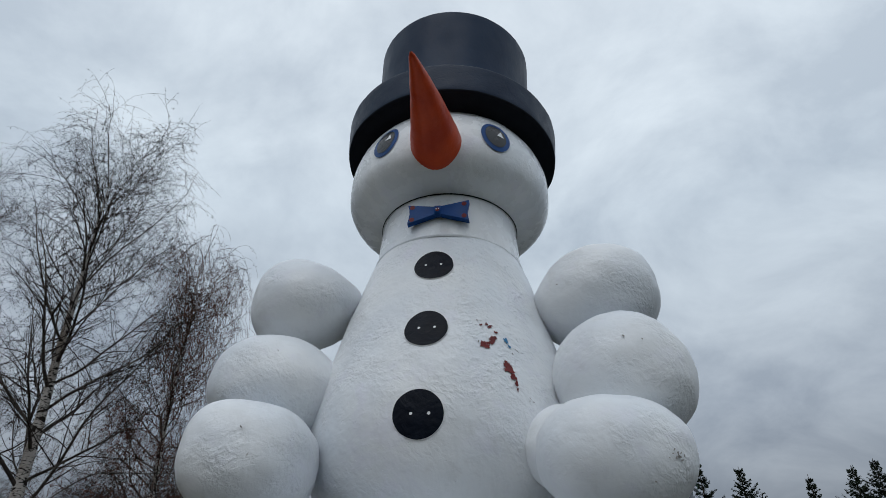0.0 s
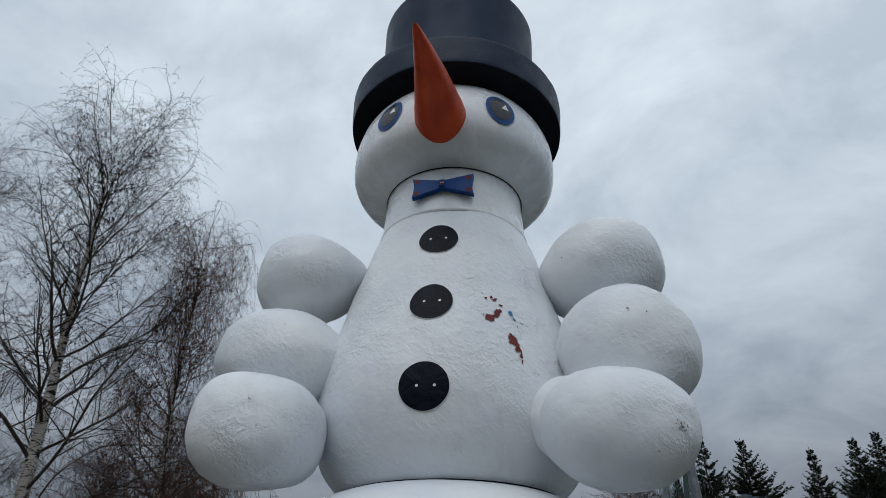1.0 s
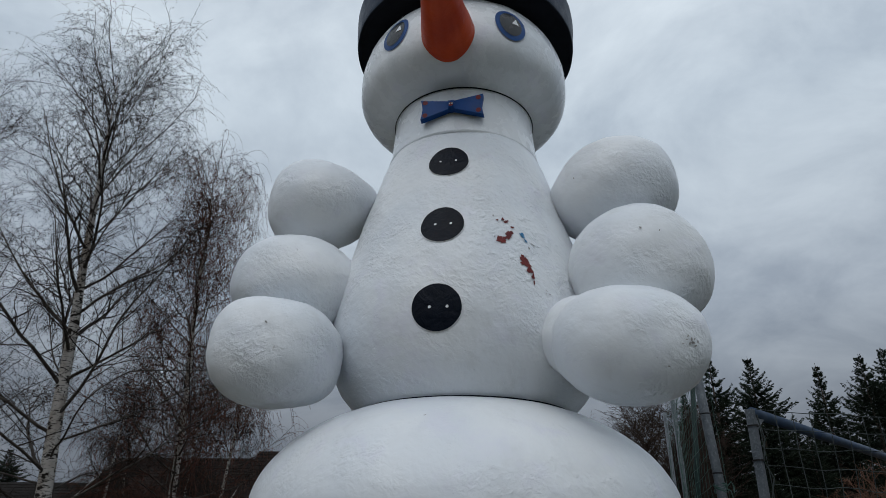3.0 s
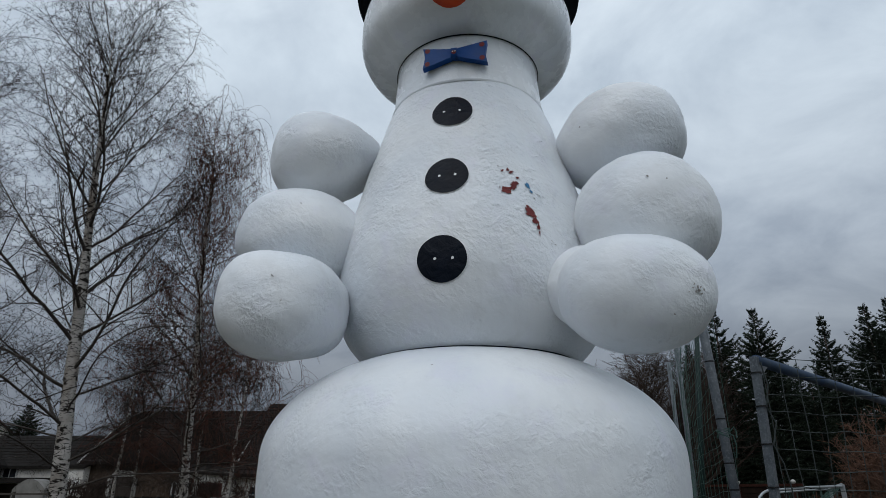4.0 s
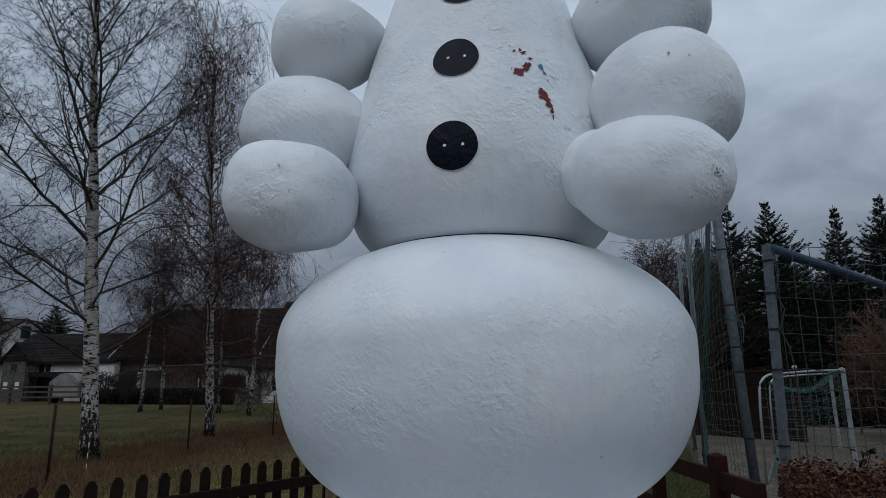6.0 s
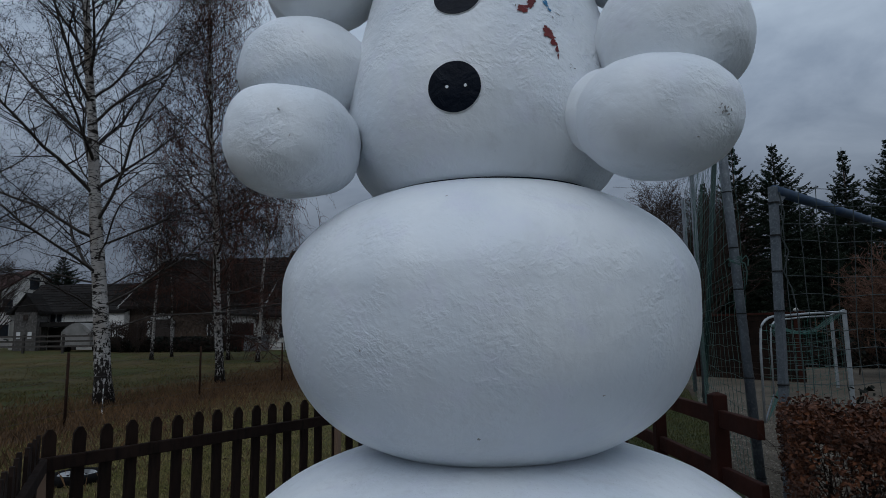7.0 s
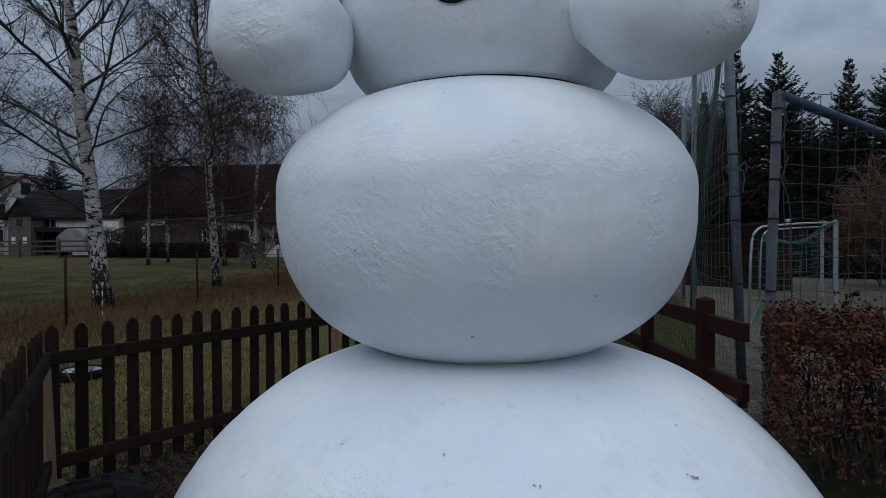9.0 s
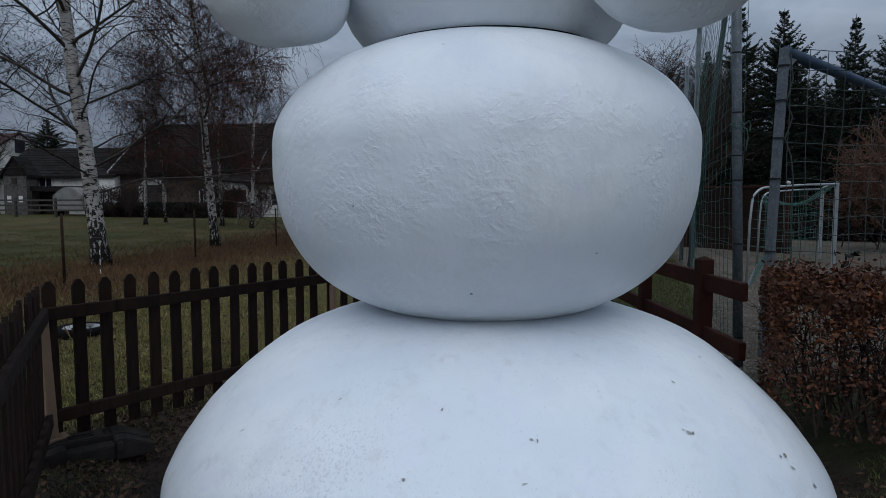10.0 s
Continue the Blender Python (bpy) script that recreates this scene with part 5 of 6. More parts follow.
def birch(name, x, y, label, seed, height, lean, r0, low, spread, limbs, twigs, weep, twig_r, limb_up=0.75, group="birch trees", twig_mat=None, boughs=0, thick=0.028, bushy=3.4, high=1.25, rise=0.15, wander=0.125):
    """Bare birch: white trunk, dark limbs, and hanging twigs with catkins."""
    rnd = random.Random(seed)
    z0 = ground_height(x, y)
    tree = thing(name, x, y, z0 - 0.05, label, "tree", group)
    n = 22
    tp, tr = [], []
    for k in range(n + 1):
        f = k / n
        tp.append(Vector((lean[0] * f ** lean[2] + 0.10 * noise.noise(Vector((f * 4, seed, 0))), lean[1] * f + 0.10 * noise.noise(Vector((0, f * 4, seed))), height * f)))
        tr.append(max(0.012, r0 * (1 - f) ** 0.85 + (0.35 * r0 * max(0, 1 - f * 22))))
    v, f_ = [], []
    tube(tp, tr, 14, v, f_)
    link_mesh("trunk", v, f_, m_birch, tree, "white birch trunk with black scars", smooth=True)
    lv, lf, tv, tf = [], [], [], []
    for i in range(limbs):
        f = low + (0.97 - low) * ((i + rnd.random()) / limbs) ** (high - 0.35 * weep * (high > 1))
        p, d = along(tp, f)
        a = i * 2.4 + rnd.uniform(-0.5, 0.5)
        up = limb_up * (rise + 1.30 * f) + rnd.uniform(-0.2, 0.2)
        length = spread * (1.0 - 0.58 * max(0, f - low) / (1 - low)) * rnd.uniform(0.7, 1.15)
        base_r = min(thick, max(0.011, (0.36 - 0.10 * weep) * tr[min(n, int(f * n))] ** 0.9)) * rnd.uniform(0.6, 1.25)
        pts, rad = grow(rnd, p, Vector((math.cos(a), math.sin(a), up)).normalized(), length, base_r, 0.006, 14, wander, 0.013 + 0.09 * f * (1 - 0.6 * weep))
        tube(pts, rad, 7, lv, lf, cap=False)
        nb = max(5, int(length * bushy))
        for b in range(nb):
            g = 0.16 + 0.84 * (b + rnd.random()) / nb
            q, e = along(pts, g)
            w = Vector((rnd.gauss(0, 1), rnd.gauss(0, 1), rnd.uniform(-0.2, 0.8))).normalized()
            bl_ = (0.35 + 0.9 * (1 - g)) * spread * 0.24 * rnd.uniform(0.6, 1.3) + 0.35
            bp_, brad = grow(rnd, q, (e * 0.7 + w).normalized(), bl_, max(0.006, 0.35 * base_r * (1 - g) + 0.005), twig_r, 6, 0.13, 0.03 - weep * 0.05)
            tube(bp_, brad, 4, tv, tf, cap=False)
            for t in range(twigs):
                h = 0.15 + 0.85 * (t + rnd.random()) / twigs
                s, e2 = along(bp_, h)
                w2 = Vector((rnd.gauss(0, 1), rnd.gauss(0, 1), rnd.gauss(0.1, 0.6))).normalized()
                tl = rnd.uniform(0.3, 0.85) * (1 + weep * 0.9)
                sp, sr = grow(rnd, s, (e2 * 0.5 + w2).normalized(), tl, twig_r, twig_r * 0.6, 4 if weep < 0.6 else 6, 0.16 - 0.06 * weep, -0.12 - 0.40 * weep)
                tube(sp, sr, 3, tv, tf, cap=False)
                for _ in range(2):
                    c, _e = along(sp, rnd.uniform(0.35, 1.0))
                    o = c + Vector((rnd.gauss(0, 0.03), rnd.gauss(0, 0.03), rnd.uniform(-0.07, 0)))
                    tube([c, o], [twig_r * 0.6] * 2, 3, tv, tf, cap=False)
                    bud(o, 0.015, tv, tf)
    for i in range(boughs):  # long low boughs that sag and carry hanging twigs
        p, d = along(tp, 0.10 + 0.13 * (i + rnd.random()) / boughs)
        a = i * 2.4 + rnd.uniform(-0.4, 0.4)
        pts, rad = grow(rnd, p, Vector((math.cos(a), math.sin(a), 0.30)).normalized(), spread * rnd.uniform(0.6, 0.95), 0.024, 0.006, 14, 0.11, -0.008)
        tube(pts, rad, 7, lv, lf, cap=False)
        for b in range(24):
            q, e = along(pts, 0.15 + 0.85 * (b + rnd.random()) / 24)
            w = Vector((rnd.gauss(0, 1), rnd.gauss(0, 1), rnd.uniform(-0.3, 0.5))).normalized()
            bp_, brad = grow(rnd, q, (e * 0.7 + w).normalized(), rnd.uniform(0.5, 1.1), 0.006, twig_r, 6, 0.14, -0.10)
            tube(bp_, brad, 4, tv, tf, cap=False)
            for t in range(7):
                s, e2 = along(bp_, 0.15 + 0.85 * rnd.random())
                sp, sr = grow(rnd, s, (e2 * 0.5 + Vector((rnd.gauss(0, 1), rnd.gauss(0, 1), rnd.gauss(0, 0.6)))).normalized(), rnd.uniform(0.25, 0.65), twig_r, twig_r * 0.6, 5, 0.16, -0.22)
                tube(sp, sr, 3, tv, tf, cap=False)
    link_mesh("branching", lv, lf, m_limb, tree, "grey-brown ascending limbs", smooth=True)
    link_mesh("crown", tv, tf, twig_mat or m_birch_twig, tree, "fine bare hanging twigs with catkins")["kind"] = "stuff"
    return tree


big = birch("birch_tree", -9.4, 13.75, "tall bare birch with white scarred trunk in dry grass", 21, 15.1, (-2.0, 0.5, 1.0), 0.195, 0.15, 6.3, 42, 8, 0.50, 0.0035, limb_up=1.0, boughs=6, thick=0.044, bushy=4.5, high=0.88, rise=0.28, wander=0.08)
birch("birch_tree", -9.4, 19.6, "bare weeping birch with dense hanging reddish twigs", 33, 15.2, (-1.2, 0.3, 1.0), 0.145, 0.15, 4.7, 80, 6, 1.0, 0.0048, 0.9, twig_mat=m_weep, boughs=5)
side = copy_thing(big, pose(-18.0, 16.5, ground_height(-18.0, 16.5) - 0.05, 0, 0, 140) @ Matrix.Scale(0.95, 4))
side.scale = (0.95, 0.95, 0.95)
tagged(side, "tall bare birch at the edge of the meadow")
third = birch("birch_tree", -12.9, 31.0, "slender bare birch with pale trunk near the farm", 47, 11.5, (0.5, 0.2, 1.0), 0.115, 0.18, 3.4, 38, 8, 0.6, 0.0075)
for x, y, rz, sc in ((-19.9, 33.0, 70, 0.88), (-20.4, 36.0, 160, 0.8), (-15.4, 33.0, 250, 0.9)):
    c = copy_thing(third, pose(x, y, ground_height(x, y) - 0.05, 0, 0, rz) @ Matrix.Scale(sc, 4))
    c.scale = (sc, sc, sc)


def spruce(name, x, y, label, seed, height, width, group="spruces"):
    rnd = random.Random(seed)
    z0 = ground_height(x, y)
    tree = thing(name, x, y, z0 - 0.05, label, "tree", group)
    v, f = [], []
    tube([Vector((0, 0, 0)), Vector((0.05, 0, height * 0.5)), Vector((0, 0, height))], [height * 0.017, height * 0.010, 0.012], 8, v, f)
    link_mesh("trunk", v, f, m_bark, tree, smooth=True)
    nv, nf = [], []
    z = height * 0.06
    while z < height * 0.985:
        q = z / height
        reach = width * 0.46 * (1 - q) ** 0.92 * rnd.uniform(0.70, 1.15) + 0.06
        count = 8 if q < 0.8 else 5
        a0 = rnd.uniform(0, 6.28)
        for k in range(count):
            a = a0 + 6.283 * k / count + rnd.uniform(-0.3, 0.3)
            L = reach * rnd.uniform(0.6, 1.2)
            d = Vector((math.cos(a), math.sin(a), 0.22 + 0.7 * q ** 3))
            pts, rad = grow(rnd, Vector((0, 0, z + rnd.uniform(-0.12, 0.12))), d.normalized(), L, 0.02, 0.006, 6, 0.05, -0.07 + 0.06 * q)
            pts[-1] = pts[-1] + Vector((0, 0, 0.09 * L))
            tube(pts, rad, 3, nv, nf, cap=False)
            m = max(6, int(L * 13))
            for j in range(m):
                g = 0.15 + 0.85 * (j + rnd.random()) / m
                c, e = along(pts, g)
                for sgn in (-1, 1, 0):
                    side = Vector((-e.y, e.x, 0)).normalized() * sgn
                    l = (0.16 + 0.30 * (1 - g)) * min(1.0, 0.45 + L * 0.3) * rnd.uniform(0.6, 1.4)
                    w = side * 0.8 + e * 0.75 + Vector((0, 0, rnd.uniform(-0.8, 0.0) if sgn else rnd.uniform(-1.2, -0.5)))
                    w = w.normalized() * l
                    t = e * 0.035 + Vector((0, 0, rnd.uniform(-0.045, 0.045)))
                    b = len(nv)
                    nv.extend((tuple(c - t), tuple(c + w * 0.55 + t), tuple(c + w), tuple(c + w * 0.5 - t)))
                    nf.append((b, b + 1, b + 2)); nf.append((b, b + 2, b + 3))
        z += (0.20 + 0.017 * height) * (1.0 - 0.40 * q) * rnd.uniform(0.8, 1.2)
    link_mesh("crown", nv, nf, m_spruce, tree, "dark tiered needle branches")["kind"] = "stuff"
    return tree


sa = spruce("spruce_tree", 15.1, 41.5, "tall dark green spruce beyond the sports ground", 5, 13.9, 10.5)
sb = spruce("spruce_tree", 17.9, 42.0, "dense dark spruce with pointed top", 6, 13.9, 12.5)
sc_ = spruce("spruce_tree", 22.4, 42.3, "slim dark spruce with open top", 7, 13.5, 8.5)
for src, x, y, rz, s in ((sb, 25.2, 42.0, 80, 1.01), (sb, 29.0, 45.5, 200, 1.12), (sb, 20.0, 45.0, 120, 0.82), (sa, 23.8, 46.5, 30, 0.80), (sc_, 27.3, 44.0, 60, 0.9), (sb, 33.0, 44.0, 310, 1.0), (sa, 37.0, 45.0, 10, 1.05), (sb, 16.4, 46.5, 10, 0.85), (sb, 13.6, 40.5, 250, 0.62), (sa, 19.9, 40.4, 300, 0.62), (sb, 24.0, 40.8, 30, 0.55), (sa, 27.6, 41.0, 190, 0.66), (sb, 17.0, 39.8, 95, 0.45), (sb, 22.0, 39.6, 330, 0.42), (sb, 20.3, 42.6, 15, 0.68), (sb, 23.9, 43.6, 260, 0.70), (sa, 14.1, 44.6, 70, 0.86), (sb, 12.3, 43.0, 190, 0.58)):
    c = copy_thing(src, pose(x, y, ground_height(x, y) - 0.05, 0, 0, rz) @ Matrix.Scale(s, 4))
    c.scale = (s, s, s)


def bare_tree(name, x, y, label, seed, height, spread, mat, stems=1, limbs=20, twig_r=0.012, group="bare trees", up=0.9):
    """Bare broadleaf tree or many-stemmed bush."""
    rnd = random.Random(seed)
    tree = thing(name, x, y, ground_height(x, y) - 0.05, label, "tree" if stems == 1 else "bush", group)
    v, f, tv, tf = [], [], [], []
    for s in range(stems):
        d = Vector((rnd.gauss(0, 0.35), rnd.gauss(0, 0.35), 1)).normalized() if stems > 1 else Vector((0, 0, 1))
        b = Vector((rnd.gauss(0, spread * 0.18), rnd.gauss(0, spread * 0.18), 0)) if stems > 1 else Vector((0, 0, 0))
        h = height * rnd.uniform(0.7, 1.0)
        tp, tr = grow(rnd, b, d, h, 0.018 * height / max(1, stems ** 0.4), 0.01, 10, 0.05, 0.05)
        tube(tp, tr, 7, v, f, cap=False)
        link_mesh("stem" if stems > 1 else "trunk", v, f, m_bark, tree, smooth=True)
        v, f = [], []
        for i in range(limbs):
            q = 0.18 + 0.8 * (i + rnd.random()) / limbs
            p, e = along(tp, q)
            a = rnd.uniform(0, 6.28)
            lp, lr = grow(rnd, p, Vector((math.cos(a), math.sin(a), up)).normalized(), spread * 0.55 * (1.15 - 0.8 * q) * rnd.uniform(0.7, 1.2), max(0.012, tr[int(q * 10)] * 0.5), twig_r, 6, 0.14, 0.04)
            tube(lp, lr, 4, tv, tf, cap=False)
            for t in range(12):
                s0, e2 = along(lp, 0.2 + 0.8 * (t + rnd.random()) / 12)
                w = (e2 * 0.6 + Vector((rnd.gauss(0, 0.8), rnd.gauss(0, 0.8), rnd.gauss(0.2, 0.6)))).normalized()
                sp, sr = grow(rnd, s0, w, rnd.uniform(0.35, 0.9) * max(0.5, spread * 0.2), twig_r, twig_r * 0.6, 3, 0.2, 0.0)
                tube(sp, sr, 3, tv, tf, cap=False)
                for _ in range(3):
                    s1, e3 = along(sp, rnd.random())
                    w = (e3 * 0.5 + Vector((rnd.gauss(0, 0.8), rnd.gauss(0, 0.8), rnd.gauss(0.1, 0.6)))).normalized()
                    tube([s1, s1 + w * rnd.uniform(0.15, 0.4)], [twig_r * 0.7, twig_r * 0.45], 3, tv, tf, cap=False)
    link_mesh("crown", tv, tf, mat, tree, "bare twigs")["kind"] = "stuff"
    return tree


ba = bare_tree("bare_tree", 9.5, 38.0, "bare broadleaf tree behind the ball-stop net", 61, 11.2, 8.0, m_twig, limbs=80, twig_r=0.011)
for x, y, rz, s in ((12.6, 40.0, 90, 0.95), (8.2, 35.5, 140, 0.86), (11.2, 36.5, 20, 0.9), (6.0, 44.0, 190, 0.95), (2.0, 47.0, 300, 0.9), (-2.5, 48.0, 30, 0.9), (-40.5, 45.0, 200, 0.7)):
    c = copy_thing(ba, pose(x, y, ground_height(x, y) - 0.05, 0, 0, rz) @ Matrix.Scale(s, 4))
    c.scale = (s, s, s)
bu = bare_tree("bare_bush", 11.6, 18.6, "reddish-brown bare bush beside the sports ground", 71, 3.5, 4.2, m_red_twig, stems=9, limbs=9, twig_r=0.012, group="bare bushes", up=1.2)
for x, y, rz, s in ((13.6, 18.0, 90, 0.95), (15.8, 18.8, 300, 1.0), (13.2, 20.8, 150, 0.95), (18.2, 20.0, 30, 1.0)):
    c = copy_thing(bu, pose(x, y, ground_height(x, y) - 0.05, 0, 0, rz) @ Matrix.Scale(s, 4))
    c.scale = (s, s, s)
bg = bare_tree("garden_bush", -15.2, 33.5, "tangled bare garden bush in front of the barn", 72, 2.6, 3.4, m_twig, stems=7, limbs=9, twig_r=0.012, group="garden bushes", up=1.0)
for x, y, rz, s in ((-26.5, 41.0, 180, 0.9), (-40.6, 42.0, 110, 1.1)):
    c = copy_thing(bg, pose(x, y, ground_height(x, y) - 0.05, 0, 0, rz) @ Matrix.Scale(s, 4))
    c.scale = (s, s, s)
sf_ = copy_thing(sb, pose(-44.2, 57.0, ground_height(-44, 57) - 0.05, 0, 0, 77) @ Matrix.Scale(0.62, 4))
sf_.scale = (0.95, 0.95, 0.66)
tagged(sf_, "dark spruce behind the farm roofs")


# ---- farm buildings ----
def prism_roof(hx, y0, y1, ze, zr, over, mat, parent, thick=0.18):
    """Gable roof, ridge along x, as two thick slabs."""
    ym = (y0 + y1) / 2
    for s, ya_, yb_ in ((-1, y0, ym), (1, y1, ym)):
        bm = bmesh.new()
        dz = (zr - ze) / abs(ym - ya_) * over
        ye = ya_ + s * over
        q = [(-hx, ye, ze - dz), (hx, ye, ze - dz), (hx, yb_, zr), (-hx, yb_, zr)]
        a = [bm.verts.new(p) for p in q]
        b = [bm.verts.new((p[0], p[1], p[2] + thick)) for p in q]
        bm.faces.new(a); bm.faces.new(b[::-1])
        for i in range(4):
            bm.faces.new((a[i], b[i], b[(i + 1) % 4], a[(i + 1) % 4]))
        bmesh.ops.recalc_face_normals(bm, faces=bm.faces[:])
        part("roof_slope", bm, mat, parent)
        if s < 0:
            bm = bmesh.new()
            rows = int(abs(yb_ - ye) / 0.34)
            for r in range(rows):  # tile courses, each a low step
                f0, f1 = r / rows, (r + 1) / rows
                ya1, yb1 = ye + (yb_ - ye) * f0, ye + (yb_ - ye) * f1
                za, zb = ze - dz + (zr - ze + dz) * f0, ze - dz + (zr - ze + dz) * f1
                c = [bm.verts.new(p) for p in ((-hx, ya1, za + thick + 0.05), (hx, ya1, za + thick + 0.05), (hx, yb1, zb + thick + 0.012), (-hx, yb1, zb + thick + 0.012), (-hx, ya1, za + thick), (hx, ya1, za + thick))]
                bm.faces.new(c[:4]); bm.faces.new((c[4], c[5], c[1], c[0]))
            part("tiling", bm, mat, parent)["kind"] = "stuff"


def gable_wall(hx0, hx1, y0, y1, ze, zr, mat, parent):
    bm = bmesh.new()
    ym = (y0 + y1) / 2
    a = [bm.verts.new((hx0, y, z)) for y, z in ((y0, -0.3), (y1, -0.3), (y1, ze), (ym, zr), (y0, ze))]
    b = [bm.verts.new((hx1, y, z)) for y, z in ((y0, -0.3), (y1, -0.3), (y1, ze), (ym, zr), (y0, ze))]
    bm.faces.new(a); bm.faces.new(b[::-1])
    for i in range(5):
        bm.faces.new((a[i], b[i], b[(i + 1) % 5], a[(i + 1) % 5]))
    bmesh.ops.recalc_face_normals(bm, faces=bm.faces[:])
    return part("wall", bm, mat, parent)


def house_window(parent, x, z, w, h, y):
    """A framed window set into the wall at y."""
    fr = thing("window", x, y, z, "", "")
    for k in ("label", "category"):
        if k in fr:
            del fr[k]
    fr.parent = parent
    t = 0.09
    for x0, x1, z0, z1 in ((-w / 2 - t, w / 2 + t, -t, 0), (-w / 2 - t, w / 2 + t, h, h + t), (-w / 2 - t, -w / 2, 0, h), (w / 2, w / 2 + t, 0, h), (-0.03, 0.03, 0, h)):
        part("window_frame", box_bm(x0, x1, -0.07, 0.0, z0, z1), m_frame_w, fr)
    part("pane", box_bm(-w / 2, w / 2, -0.03, -0.01, 0, h), m_glass, fr)
    return fr


def farm_door(parent, x, w, h, y, mat, name="door"):
    part(name, box_bm(x - w / 2, x + w / 2, y - 0.06, y - 0.004, -0.2, h), mat, parent)


def verge(parent, x, y0, z0, y1, z1):
    v, f = [], []
    tube([Vector((x, y0, z0)), Vector((x, y1, z1))], [0.14, 0.14], 4, v, f)
    link_mesh("verge_board", v, f, m_verge, parent, "pale weathered verge board")


barn = thing("barn", -24.6, 46.0, ground_height(-24, 45), "long stone barn with dark brown tiled roof", "barn")
gable_wall(-5.7, 5.6, 0.3, 11.7, 3.6, 7.6, m_stone, barn)
prism_roof(5.95, 0.3, 11.7, 3.6, 7.65, 0.5, m_roof_brown, barn)
farm_door(barn, -2.6, 1.6, 2.4, 0.3, m_door)
bm = bmesh.new()
lunette = [(-2.6 + 0.92 * math.cos(a), 2.42 + 0.48 * math.sin(a)) for a in np.linspace(0, math.pi, 13)]
fa = [bm.verts.new((x, 0.18, z)) for x, z in lunette]
fb = [bm.verts.new((x, 0.29, z)) for x, z in lunette]
bm.faces.new(fa); bm.faces.new(fb[::-1])
for i in range(13):
    bm.faces.new((fa[i], fb[i], fb[(i + 1) % 13], fa[(i + 1) % 13]))
bmesh.ops.recalc_face_normals(bm, faces=bm.faces[:])
part("arch", bm, m_verge, barn, "pale plastered arch over the door")
for sx in (-3.55, -1.62):
    part("door_jamb", box_bm(sx - 0.13, sx + 0.13, 0.1, 0.29, -0.2, 2.3), m_verge, barn)
house_window(barn, 1.55, 1.0, 0.55, 1.0, 0.3)
verge(barn, -6.0, -0.2, 3.35, 6.0, 7.85)
verge(barn, 6.0, -0.2, 3.35, 6.0, 7.85)

leanto = thing("lean_to", -20.3, 44.7, ground_height(-20, 45), "whitewashed lean-to with dull red door", "farm building")
part("wall", box_bm(-1.9, 1.9, 0.0, 1.5, -0.2, 2.75), m_limewash, leanto)
bm = bmesh.new()
q = [bm.verts.new(p) for p in ((-2.1, -0.25, 2.70), (2.1, -0.25, 2.45), (2.1, 1.6, 3.2), (-2.1, 1.6, 3.4), (-2.1, -0.25, 2.85), (2.1, -0.25, 2.60), (2.1, 1.6, 3.35), (-2.1, 1.6, 3.55))]
for a in ((0, 1, 2, 3), (7, 6, 5, 4), (0, 4, 5, 1), (1, 5, 6, 2), (2, 6, 7, 3), (3, 7, 4, 0)):
    bm.faces.new([q[k] for k in a])
bmesh.ops.recalc_face_normals(bm, faces=bm.faces[:])
part("roof", bm, m_roof_grey, leanto)
farm_door(leanto, 0.55, 1.6, 2.0, 0.0, m_reddoor, "red_door")
part("door_jamb", box_bm(-0.55, -0.35, -0.12, -0.004, -0.2, 2.1), m_verge, leanto)

annex = thing("farm_annex", -10.6, 45.2, ground_height(-12, 45), "whitewashed farm building with dark tiled roof", "farm building")
gable_wall(-7.6, 8.0, 0.3, 12.0, 2.8, 8.2, m_limewash, annex)
prism_roof(7.9, 0.3, 12.0, 2.9, 8.2, 0.5, m_roof_brown, annex)
farm_door(annex, -3.2, 1.2, 1.9, 0.3, m_door)
house_window(annex, -6.2, 0.9, 0.9, 0.9, 0.3)
house_window(annex, 1.8, 0.9, 0.9, 1.1, 0.3)

wing = thing("farm_wing", -30.75, 45.3, ground_height(-31, 45), "narrow whitewashed wing with two dark windows", "farm building")
gable_wall(-0.85, 0.85, 0.3, 2.0, 2.9, 3.2, m_limewash, wing)
prism_roof(0.95, 0.3, 2.0, 2.95, 3.2, 0.2, m_roof_grey, wing)
house_window(wing, -0.2, 0.9, 0.34, 1.1, 0.3)
house_window(wing, 0.42, 0.9, 0.34, 1.1, 0.3)

stable = thing("long_shed", -35.2, 46.0, ground_height(-35, 46), "long shed with dark roof over whitewashed wall", "shed")
gable_wall(-5.0, 5.0, 0.3, 7.0, 3.1, 5.3, m_limewash, stable)
prism_roof(5.1, 0.3, 7.0, 3.1, 5.35, 0.4, m_roof_grey, stable)
house_window(stable, -0.95, 2.25, 1.0, 0.6, 0.3)
# dark panel on the wall puts the shade under the awning into colour
part("doorway", box_bm(-1.5, 0.9, 0.22, 0.296, -0.2, 1.8), m_door, stable, "dark panel for the shade under the awning")
part("awning", box_bm(-1.15, 3.55, -1.3, 0.25, 1.85, 2.2), m_roof_grey, stable, "dark sheet awning")
for px in (-1.05, 1.2, 3.45):
    part("awning_post", box_bm(px - 0.07, px + 0.07, -1.25, -1.11, -0.2, 1.85), m_greyboard, stable)

